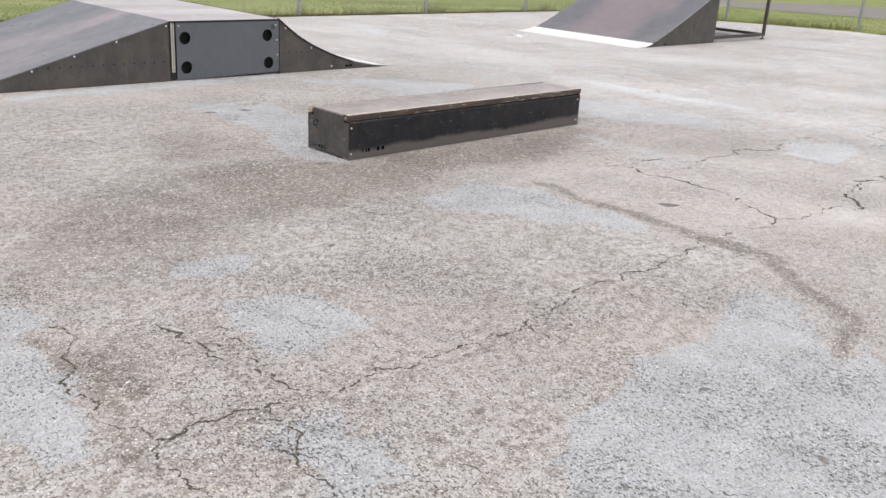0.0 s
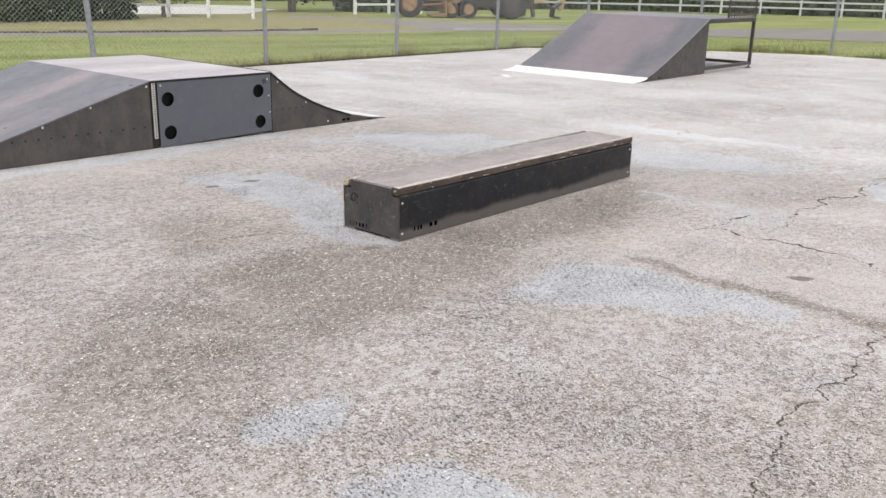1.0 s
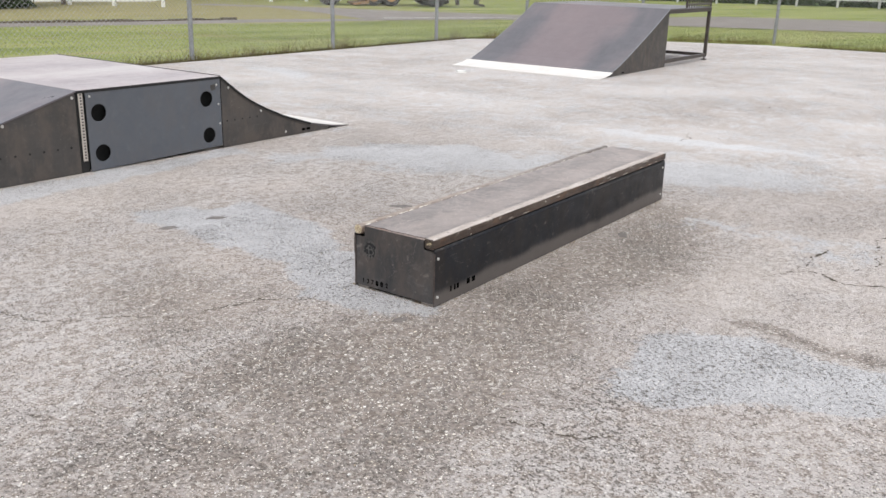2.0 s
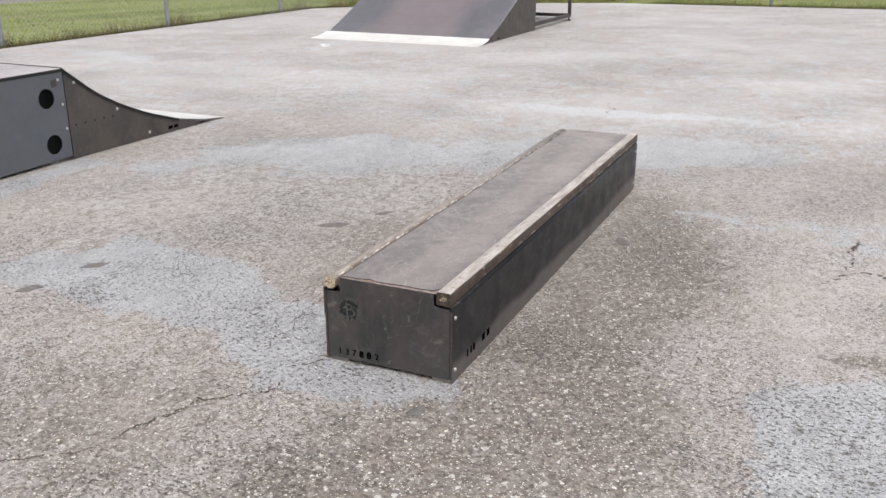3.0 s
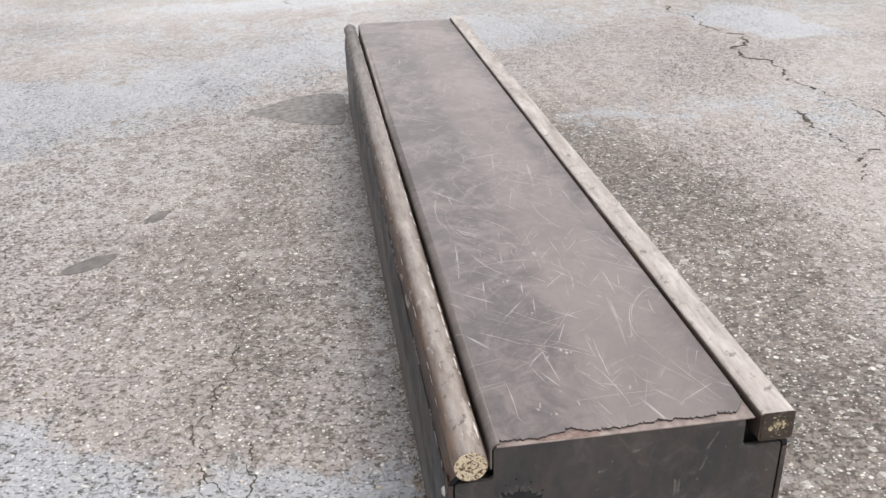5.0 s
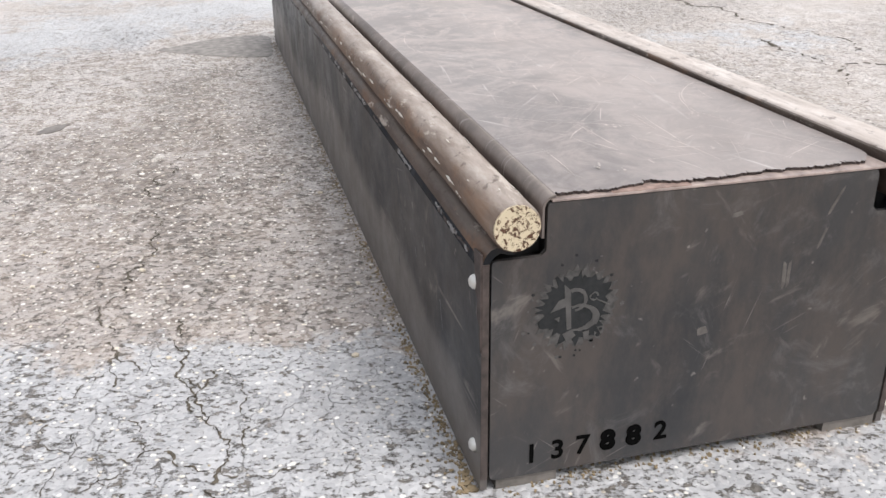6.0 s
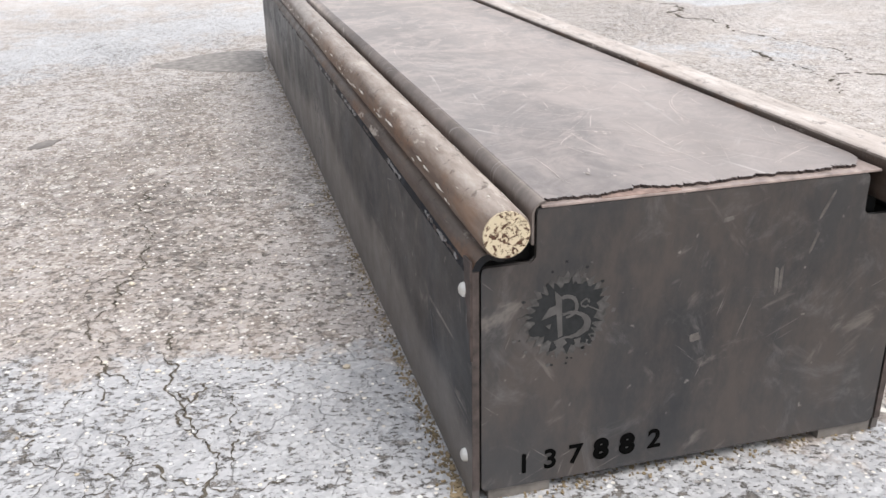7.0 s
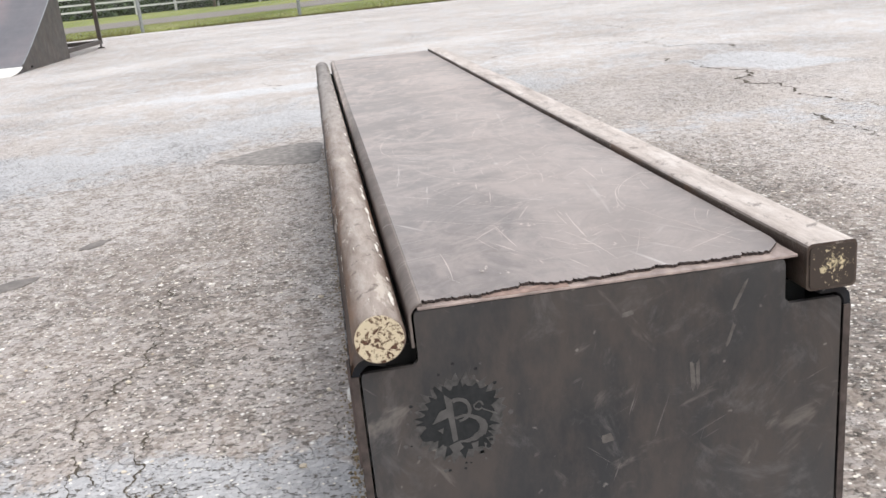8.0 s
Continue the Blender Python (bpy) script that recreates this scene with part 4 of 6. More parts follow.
def loose_stones():
    """Small pale stones worked out of the concrete, lying loose or half sunk."""
    rnd = random.Random(83)
    bm = bmesh.new()
    for i in range(150):
        x, y = (rnd.uniform(3.55, 5.2), rnd.uniform(6.1, 7.0)) if i < 90 else (rnd.uniform(2.4, 4.0), rnd.uniform(4.6, 6.6))
        r = rnd.uniform(0.0018, 0.0045) if rnd.random() < 0.85 else rnd.uniform(0.005, 0.0075)
        turn = Matrix.Rotation(rnd.uniform(0, 6.28), 4, "Z") @ Matrix.Diagonal((1.0, rnd.uniform(0.6, 0.9), rnd.uniform(0.45, 0.7), 1))
        made = bmesh.ops.create_icosphere(bm, subdivisions=1, radius=r, matrix=Matrix.Translation((x, y, r * 0.3)) @ turn)
        for v in made["verts"]:
            v.co += Vector((rnd.uniform(-1, 1), rnd.uniform(-1, 1), rnd.uniform(-1, 1))) * r * 0.14
    k = Mat("loose_stone", 0.7)
    k.color(k.ramp(k.island(), (0.0, (0.34, 0.27, 0.20)), (0.4, (0.55, 0.47, 0.36)), (0.75, (0.74, 0.68, 0.58)), (1.0, (0.84, 0.81, 0.76))))
    return tagged(new("loose_stones", mesh_of(bm, "loose_stones", k.m)), "small loose cream and tan stones on the concrete", "stones", kind="stuff")


loose_stones()


# ---- grind box ----
def lettering(text, size, mat, name, parent, m, label):
    """Built-in font letters as a thin mesh."""
    cu = bpy.data.curves.new(name, "FONT")
    cu.body, cu.size, cu.extrude, cu.space_character = text, size, 0.0004, 1.36
    cu.offset = 0.0022 if text == "8" else 0.0007
    tmp = bpy.data.objects.new(name, cu)
    me = bpy.data.meshes.new_from_object(tmp)
    bpy.data.objects.remove(tmp)
    me.materials.clear()
    me.materials.append(mat)
    me.transform(m)
    ob = new(name, me)
    ob.parent = parent
    if parent.type == "EMPTY":
        ob.matrix_parent_inverse = parent.matrix_basis.inverted()
    return tagged(ob, label)


def grind_box():
    X0, X1, Y0, Y1 = 3.853, 6.86, 5.5255, 6.067
    box = thing("grind_box", "long dark steel skate grind box with worn brown top", "grind box", pose(5.35, 5.79, 0))
    # inner carcass, its shade painted in near black
    inner = [(Y0 + 0.012, 0.02), (Y1 - 0.012, 0.02), (Y1 - 0.012, 0.285), (5.991, 0.285), (5.991, 0.352), (5.604, 0.352), (5.604, 0.29), (Y0 + 0.012, 0.29)]
    part("carcass", prism(inner, "x", X0 + 0.012, X1 - 0.012), HOLE_DARK, box, "inner steel frame, blackened for the shade inside")
    # end plates with notches for the two rails
    end = rounded([(5.5365, 0.0165), (6.0562, 0.0165), (6.0562, 0.2945), (5.9965, 0.2945), (5.9965, 0.3535), (5.601, 0.3535), (5.601, 0.3028), (5.5365, 0.3028)], 0.006)
    near = part("end_plate", prism(end, "x", X0, X0 + 0.006, bevel=0.0018), END_PLATE, box, "brown-black scuffed steel end plate")
    part("end_plate", prism(end, "x", X1 - 0.006, X1, bevel=0.0012), END_PLATE, box)
    # side plates, folded over along the top
    for y, s, roll in ((Y0, 1, ((0, 0.296), (0.0015, 0.304), (0.005, 0.310), (0.011, 0.3138), (0.035, 0.3138))), (Y1, -1, ((0, 0.282), (0.0015, 0.294), (0.005, 0.302), (0.010, 0.307), (0.016, 0.3095), (0.022, 0.3085), (0.036, 0.305)))):
        outer = [(0, 0.004)] + list(roll)
        inner_line = [(d + 0.006 if d < 0.02 else d, z - 0.006) for d, z in roll[::-1]] + [(0.0085, 0.004)]
        plate = prism([(y + s * d, z) for d, z in outer + inner_line], "x", X0 + 0.001, X1 - 0.002)
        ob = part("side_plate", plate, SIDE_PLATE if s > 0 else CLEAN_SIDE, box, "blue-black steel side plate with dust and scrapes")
        ob.data.materials.append(WORN_FOLD)
        for poly in ob.data.polygons:
            poly.use_smooth = len(poly.vertices) == 4 and poly.center.z > 0.27
            poly.material_index = 1 if s < 0 and poly.center.z > 0.293 and len(poly.vertices) == 4 else 0
    # bare brown edges of the side plates beside the end plate
    for y0, y1 in ((Y1 - 0.0082, Y1 - 0.0002), (Y0 + 0.0002, Y0 + 0.0082)):
        part("plate_edge", brick(X0 - 0.0008, X0 + 0.001, y0, y1, 0.02, 0.292), EDGE_BROWN, box, "bare brown edge of the side plate")
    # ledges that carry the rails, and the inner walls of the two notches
    # both beds are near black to paint in the recess shade
    part("rail_bed", brick(X0 + 0.03, X1 - 0.006, 5.993, 6.030, 0.286, 0.3075), HOLE_DARK, box, "bed under the round rail, recess shade in its colour")
    part("rail_bed", brick(X0 + 0.03, X1 - 0.006, 5.562, 5.600, 0.290, 0.3175), HOLE_DARK, box, "bed under the square rail, recess shade in its colour")
    # steel grind rails: a round one and a square one
    bm = tube((X0 - 0.012, 6.0335, 0.3345), (X1 + 0.002, 6.0385, 0.3345), 0.0268, 32)
    bmesh.ops.bevel(bm, geom=[e for e in bm.edges if len(e.link_faces) == 2 and any(len(f.verts) > 4 for f in e.link_faces)], offset=0.002, segments=2, affect="EDGES")
    round_rail = part("round_rail", bm, PIPE, box, "worn rusty brown round steel rail")
    for poly in round_rail.data.polygons:
        poly.use_smooth = len(poly.vertices) < 10
    part("rail_end_cap", tube((X0 - 0.0135, 6.0335, 0.3345), (X0 - 0.0105, 6.0335, 0.3345), 0.0248, 32), PIPE_END, round_rail, "chipped cream painted rail end")
    sq = rounded([(5.5285, 0.318), (5.5845, 0.318), (5.5845, 0.370), (5.5285, 0.370)], 0.007, 4)
    square_rail = part("square_rail", prism(sq, "x", X0 - 0.012, X1 + 0.002), SQUARE, box, "worn brown square steel rail")
    cap = rounded([(5.5315, 0.321), (5.5815, 0.321), (5.5815, 0.367), (5.5315, 0.367)], 0.006, 3)
    part("rail_end_cap", prism(cap, "x", X0 - 0.0135, X0 - 0.0115), SQUARE_END, square_rail, "brown rail end with flaking cream paint")
    # ragged, chipped strip of old paint along the folded edge beside the round rail
    rnd = random.Random(4)
    for mat, label, chance, lift, deep in ((CHIPPED, "pale chipped remains along the plate edge", 0.5, 0.0006, 0.006), (CORE_AND_SHADE, "dark chips along the plate edge", 0.35, 0.0004, 0.004)):
        bm = bmesh.new()
        x, drift = X0 + 0.05, 0.0
        while x < X1 - 0.05:
            ln = rnd.uniform(0.006, 0.05)
            drift = 0.7 * drift + rnd.uniform(-0.002, 0.002)
            if rnd.random() < chance:
                n = max(3, int(ln / 0.004))
                z = 0.2885 + drift
                up = [(x + ln * i / n, min(0.294, z + rnd.uniform(0.0004, 0.003))) for i in range(n + 1)]
                low = [(x + ln * i / n, z - rnd.uniform(0.0, deep) * math.sin(math.pi * (i + 0.2) / (n + 0.4))) for i in range(n, -1, -1)]
                prism(up + low, "y", Y1 - 0.004, Y1 + lift, bm)
            x += ln + rnd.uniform(0, 0.02)
        tagged(part("chipped_edge", bm, mat, box, label), kind="stuff")
    # bare, pale chips along the lower edge of the square rail
    rnd = random.Random(31)
    bm = bmesh.new()
    x = X0 + 0.02
    while x < X1 - 0.06:
        ln = rnd.uniform(0.01, 0.09)
        if rnd.random() < (0.1 if x < 5.7 else 0.62):
            n = max(3, int(ln / 0.008))
            z = rnd.choice((0.3275, 0.3275, 0.348, 0.360))
            up = [(x + ln * i / n, z + rnd.uniform(0.0004, 0.0028)) for i in range(n + 1)]
            low = [(x + ln * i / n, z - rnd.uniform(0.0004, 0.002)) for i in range(n, -1, -1)]
            prism(up + low, "y", 5.5281, 5.5289, bm)
        x += ln
    tagged(part("paint_flakes", bm, CREAM_CHIP, square_rail, "pale chips in the brown paint"), kind="stuff")
    # cream paint left in flakes along both flanks of the round rail
    rnd = random.Random(14)
    for low, high, chance, wide in ((2.3, 2.6, 0.6, 0.42), (-0.25, 0.25, 0.5, 0.22), (0.4, 1.5, 0.12, 0.05)):
        bm = bmesh.new()
        x = X0 + 0.01
        while x < X1 - 0.05:
            ln = rnd.uniform(0.006, 0.045)
            if rnd.random() < chance:
                mid, n = rnd.uniform(low, high), 5
                rows = []
                for i in range(n + 1):
                    half = wide * rnd.uniform(0.25, 1.0) * math.sin(math.pi * (i + 0.35) / (n + 0.7)) * 0.5
                    rows.append([bm.verts.new((x + ln * i / n, 6.0335 + 0.00166 * (x + ln * i / n - X0) + 0.0271 * math.cos(a), 0.3345 + 0.0271 * math.sin(a))) for a in (mid - half, mid, mid + half)])
                for a, b in zip(rows, rows[1:]):
                    for c in (0, 1):
                        bm.faces.new((a[c], b[c], b[c + 1], a[c + 1]))
            x += ln + rnd.uniform(0, 0.012)
        tagged(part("paint_flakes", bm, CREAM_CHIP, round_rail, "flakes of old cream paint"), kind="stuff")
    # pale scrapes on the side plate beside the round rail
    rnd = random.Random(52)
    bm = bmesh.new()
    for i in range(190):
        x, z = (rnd.gauss(5.14, 0.05), rnd.gauss(0.15, 0.035)) if i < 36 else (rnd.uniform(3.95, 6.8) if i < 90 else rnd.gauss(5.9, 0.5), rnd.gauss(0.225, 0.045))
        if not (0.05 < z < 0.27 and 3.9 < x < 6.8):
            continue
        ln, w, a = rnd.uniform(0.004, 0.022), rnd.uniform(0.0006, 0.0024), rnd.gauss(1.1, 0.5)
        ca, sa = math.cos(a), math.sin(a)
        ring = [(-1, 0), (-0.3, rnd.uniform(0.5, 1)), (0.5, rnd.uniform(0.3, 1)), (1, 0), (0.2, -rnd.uniform(0.4, 1)), (-0.5, -rnd.uniform(0.3, 1))]
        prism([(x + u * ln * ca - v * w * sa, z + u * ln * sa + v * w * ca) for u, v in ring], "y", Y1 - 0.0002, Y1 + 0.0003 + i * 2e-6, bm)
    tagged(part("scrape_layer", bm, SCRAPE, box, "grey scrapes in the black paint"), kind="stuff")
    # torn top sheet over its core layer
    under = [(X0 - 0.001, 5.588), (X1 - 0.001, 5.588), (X1 - 0.001, 5.992), (X0 - 0.001, 5.992)]
    core = part("sheet_core", prism(under, "z", 0.3542, 0.3572, bevel=0.0008), LEDGE, box, "pinkish brown worn core layer under the torn sheet")
    rnd = random.Random(8)
    edge, tear = [(X0 + 0.075, 5.5895), (X0 + 0.050, 5.590), (X0 + 0.034, 5.594), (X0 + 0.022, 5.604)], 0.0
    for i in range(330):
        u = i / 329
        tear = 0.86 * tear + rnd.uniform(-1, 1) * 0.0017
        notch = rnd.uniform(0.001, 0.006) if rnd.random() < 0.16 else 0.0
        bite = 0.010 * math.exp(-((u - 0.70) / 0.05) ** 2)
        edge.append((X0 + 0.004 + 0.010 * (1 - u) ** 1.2 + bite + tear + notch, 5.612 + 0.375 * u))
    outline = [(X1 - 0.002, 5.987), (X1 - 0.002, 5.5895)] + edge
    top = part("top_sheet", prism(outline, "z", 0.3585, 0.3610), TOP_SHEET, box, "scratched grey-brown top sheet with a torn edge")
    # cut faces go dark: the shadow under the lifted torn edge, painted on
    top.data.materials.append(CORE_AND_SHADE)
    for poly in top.data.polygons:
        poly.material_index = 1 if abs(poly.normal.z) < 0.5 else 0
    red = [(X0 - 0.0005 + rnd.uniform(0, 0.001), 5.835 + 0.09 * i / 12) for i in range(13)] + [(X0 + 0.016 + rnd.uniform(-0.003, 0.003), 5.925 - 0.09 * i / 12) for i in range(13)]
    part("torn_strip", prism(red, "z", 0.3570, 0.3580), plain("red_brown_core", (0.27, 0.19, 0.16), 0.8, vary=0.4, scale=90), core, "reddish brown torn strip")
    # thin curved scratches, and pale nicks near the worn end
    bm = bmesh.new()
    for i in range(330):
        a = rnd.choice((rnd.gauss(0.75, 0.3), rnd.gauss(-0.7, 0.35), rnd.gauss(0.0, 0.12), rnd.uniform(-1.57, 1.57)))
        x, y = X0 + 0.03 + 2.9 * rnd.random() ** 1.5, (rnd.uniform(5.61, 5.95) if rnd.random() < 0.4 else rnd.gauss(5.75, 0.08))
        ln, w, bend = rnd.uniform(0.015, 0.14) * rnd.choice((0.5, 1, 1, 1.6)), rnd.uniform(0.0002, 0.0010), rnd.uniform(-6, 6)
        last = None
        for q in range(9):
            u = q / 8
            x, y = x + math.cos(a) * ln / 8, y + math.sin(a) * ln / 8
            a += bend * ln / 8
            if not (X0 + 0.03 < x < X1 - 0.01 and 5.60 < y < 5.962):
                break
            half = w * math.sin(math.pi * (u * 0.9 + 0.05)) * rnd.uniform(0.5, 1.2)
            pair = [bm.verts.new((x - math.sin(a) * k * half, y + math.cos(a) * k * half, 0.36112 + i * 1.2e-6)) for k in (-1, 1)]
            if last:
                bm.faces.new((last[0], pair[0], pair[1], last[1]))
            last = pair
    for x, y in ((3.93, 5.92), (3.91, 5.89), (3.925, 5.905), (4.08, 5.82), (4.075, 5.828), (4.21, 5.86), (4.35, 5.87), (4.62, 5.9), (4.1, 5.70), (3.96, 5.75)):
        for i in range(3):
            cx, cy, r = x + rnd.gauss(0, 0.006), y + rnd.gauss(0, 0.006), rnd.uniform(0.0015, 0.005)
            bm.faces.new([bm.verts.new((cx + r * rnd.uniform(0.4, 1.3) * math.cos(b), cy + 0.6 * r * rnd.uniform(0.3, 1.2) * math.sin(b), 0.3616)) for b in (0.3, 1.2, 2.3, 3.4, 4.4, 5.5)])
    tagged(part("wear_layer", bm, SCRATCH, top, "thin pale curved scratches"), kind="stuff")
    bend = [(5.987 + 0.0145 * math.sin(i * math.pi / 18), 0.3465 + 0.0145 * math.cos(i * math.pi / 18)) for i in range(10)]
    shell = bend + [(6.0015, 0.314), (5.9985, 0.314)] + [(5.987 + (y - 5.987) * 0.82, 0.3465 + (z - 0.3465) * 0.82) for y, z in bend[::-1]]
    fold_ob = part("sheet_fold", prism(shell, "x", X0 + 0.002, X1 - 0.004), SHEET_FOLD, box, "smooth fold of the top sheet, shade in its colour")
    for poly in fold_ob.data.polygons:
        poly.use_smooth = len(poly.vertices) == 4
    rnd = random.Random(9)
    flap = [(X0 - 0.003, 0.305), (X0 + 0.022, 0.303)] + [(X0 + 0.020 - 0.017 * i / 8 + rnd.uniform(-0.004, 0.004), 0.285 - 0.075 * i / 8) for i in range(9)] + [(X0 - 0.003, 0.19)]
    part("torn_flap", prism(flap, "y", Y1 - 0.0005, Y1 + 0.0022), CORE_AND_SHADE, box, "torn dark reddish flap at the corner")
    # feet under the end plates
    for xa in (X0 + 0.004, X1 - 0.05):
        for ya in (5.535, 5.972):
            part("foot", brick(xa, xa + 0.046, ya, ya + 0.075, 0.0, 0.019), plain_foot, box, "dirty concrete coloured foot pad")
    # bolt heads
    for x in (X0 + 0.026, X1 - 0.04):
        for y, way in ((Y0, -1), (Y1, 1)):
            for z in (0.052, 0.262):
                part("bolt", dome((x, y, z), (0, way, 0), 0.0085, 0.006), BOLT, box, "shiny zinc bolt head", smooth=True)
    # stencilled number cut into the end plate, and a worn round decal
    face = Matrix(((0, 0, -1, 0), (-1, 0, 0, 0), (0, 1, 0, 0), (0, 0, 0, 1)))
    # thin black digits put the shade of the cuts into the colour
    for digit, step in zip("137882", (-0.001, 0.031, 0.062, 0.094, 0.127, 0.162)):
        lettering(digit, 0.0355, BLACK, "stencil_digit", near, Matrix.Translation((X0 - 0.0006, 6.0135 - step, 0.0335 + 0.02 * max(0, step))) @ face, "black stencilled digit")
    rnd = random.Random(21)
    cy, cz = 5.9605, 0.2285
    star = []
    for i in range(90):
        a = 2 * math.pi * i / 90
        spike = rnd.uniform(0.05, 0.24) if rnd.random() < 0.35 else rnd.uniform(-0.12, 0.02)
        r = 0.038 * (1 + spike + 0.05 * math.sin(3 * a + 1))
        star.append((cy + r * math.cos(a), cz + r * math.sin(a) * 1.05))
    for i in range(26):
        a, r = rnd.uniform(0, 6.28), 0.037 * rnd.uniform(1.15, 1.75)
        q, w = (cy + r * math.cos(a), cz + r * math.sin(a)), rnd.uniform(0.0012, 0.003)
        part("decal_fleck", prism([(q[0] + w * math.cos(b), q[1] + w * rnd.uniform(0.5, 1.2) * math.sin(b)) for b in (0, 1.2, 2.5, 3.8, 5.1)], "x", X0 - 0.0008, X0 - 0.0002),
             SPLAT if i % 2 else DECAL_GREY, near)
    decal = part("round_decal", prism(star, "x", X0 - 0.0009, X0 - 0.0002), SPLAT, near, "dark worn splash-shaped decal")
    def ribbon(centre, radius, a0, a1, w0, w1, flat=0.75, n=12):
        """A bent stroke that changes its width; centre in the decal's own plane."""
        out, back = [], []
        for i in range(n + 1):
            a, w = a0 + (a1 - a0) * i / n, w0 + (w1 - w0) * i / n
            for side, r in ((out, radius + w), (back, radius - w)):
                side.append((centre[0] + r * math.cos(a), centre[1] + r * flat * math.sin(a)))
        return out + back[::-1]

    strokes = ([(-0.014, 0.030), (-0.006, 0.023), (-0.0045, -0.024), (-0.0095, -0.026)], [(-0.0125, 0.014), (-0.012, 0.004), (-0.029, -0.002), (-0.021, 0.011)],
               ribbon((-0.001, 0.010), 0.0125, 2.0, -1.5, 0.0024, 0.0016, 1.0), ribbon((0.004, -0.012), 0.0205, 2.0, -0.6, 0.0018, 0.0046, 0.72),
               ribbon((0.003, -0.012), 0.0205, -0.6, -1.9, 0.0046, 0.0010, 0.72), [(-0.014, -0.030), (-0.004, -0.026), (0.001, -0.033), (-0.009, -0.041)],
               [(0.010, -0.031), (0.017, -0.029), (0.016, -0.037), (0.012, -0.040)], [(-0.024, -0.010), (-0.018, -0.008), (-0.019, -0.014)],
               ribbon((0.021, 0.012), 0.0045, 0.0, 5.6, 0.0008, 0.0008, 1.0), [(0.024, 0.009), (0.041, 0.0), (0.040, -0.0015), (0.024, 0.0075)])
    for rank, pts in enumerate(strokes):
        bent = [(cy - u + rnd.uniform(-0.0006, 0.0006), cz + v + rnd.uniform(-0.0006, 0.0006)) for u, v in pts]
        part("decal_stroke", prism(bent, "x", X0 - 0.0012 - 0.00006 * rank, X0 - 0.0008), DECAL_GREY, decal, "grey stroke of the decal")
    for wy, wz, ww, wh, wt in ((5.802, 0.177, 0.0075, 0.006, 0.15), (5.705, 0.236, 0.003, 0.018, 0.05), (5.699, 0.236, 0.0022, 0.020, 0.0), (5.662, 0.277, 0.002, 0.014, -0.35), (5.651, 0.322, 0.0022, 0.018, -0.45), (5.775, 0.318, 0.007, 0.003, 0.1)):
        ca, sa = math.cos(wt), math.sin(wt)
        ring = [(u * ww * rnd.uniform(0.75, 1.1), v * wh * rnd.uniform(0.75, 1.1)) for u, v in ((-1, -0.9), (-0.3, -1), (0.5, -0.9), (1, -0.7), (0.95, 0.2), (0.8, 0.9), (0.1, 1), (-0.7, 0.9), (-1, 0.3))]
        part("rub_mark", prism([(wy - u * ca + v * sa, wz + u * sa + v * ca) for u, v in ring], "x", X0 - 0.0003, X0 + 0.001), RUB, near, "pale rub mark")
    halo = []
    for i in range(60):
        a = 2 * math.pi * i / 60
        r = 0.046 * (1 + (rnd.uniform(0.0, 0.22) if i % 2 else rnd.uniform(-0.15, 0.0)))
        halo.append((cy + r * math.cos(a), cz + r * math.sin(a)))
    part("decal_halo", prism(halo, "x", X0 - 0.0005, X0 - 0.0001), plain("decal_halo_grey", (0.062, 0.059, 0.057), 0.55, vary=0.6, scale=130), near, "grey worn border of the decal")
    # unreadable stencil on one side: plain bars
    for x, w in ((3.995, 0.012), (4.03, 0.014), (4.055, 0.02), (4.15, 0.03), (4.20, 0.03)):
        part("stencil_bar", prism([(x, 0.052), (x + w, 0.052), (x + w, 0.082), (x, 0.082)], "y", Y0 - 0.001, Y0 - 0.0002), BLACK, box)
    return box


plain_foot = plain("dirty_pad", (0.165, 0.148, 0.133), 0.9, vary=0.3, scale=40)
grind_box()


# ---- funbox: bank, deck and quarter ----
def curve_side(x0, z0, x1, n=18):
    """Points of a concave transition from (x0, z0) down to (x1, 0)."""
    fx, fz = (0, 0.09, 0.18, 0.3, 0.46, 0.66, 0.85, 1.0), (1, 0.82, 0.655, 0.49, 0.315, 0.15, 0.05, 0.006)
    return [(x0 + (x1 - x0) * t, z0 * float(np.interp(t, fx, fz))) for t in (i / n for i in range(n + 1))]


def swept(prof, y0, y1, thick, bm=None):
    """A bent sheet: a profile of x, z points swept from y0 to y1."""
    low = [(x, z - thick) for x, z in prof]
    return prism(prof + low[::-1], "y", y0, y1, bm)


def bolt_row(parent, y, pts, r=0.012, mat=None, name="bolt", h=0.006):
    first = None
    for x, z in pts:
        if first is None:
            first = part(name, dome((0, 0, 0), (0, -1, 0), r, h), mat or FRAME_STEEL, parent)
            data = first.data
            first.location = (x, y, z)
        else:
            ob = new(name, data)
            ob.parent, ob.matrix_parent_inverse = parent, first.matrix_parent_inverse
            ob.location = (x, y, z)


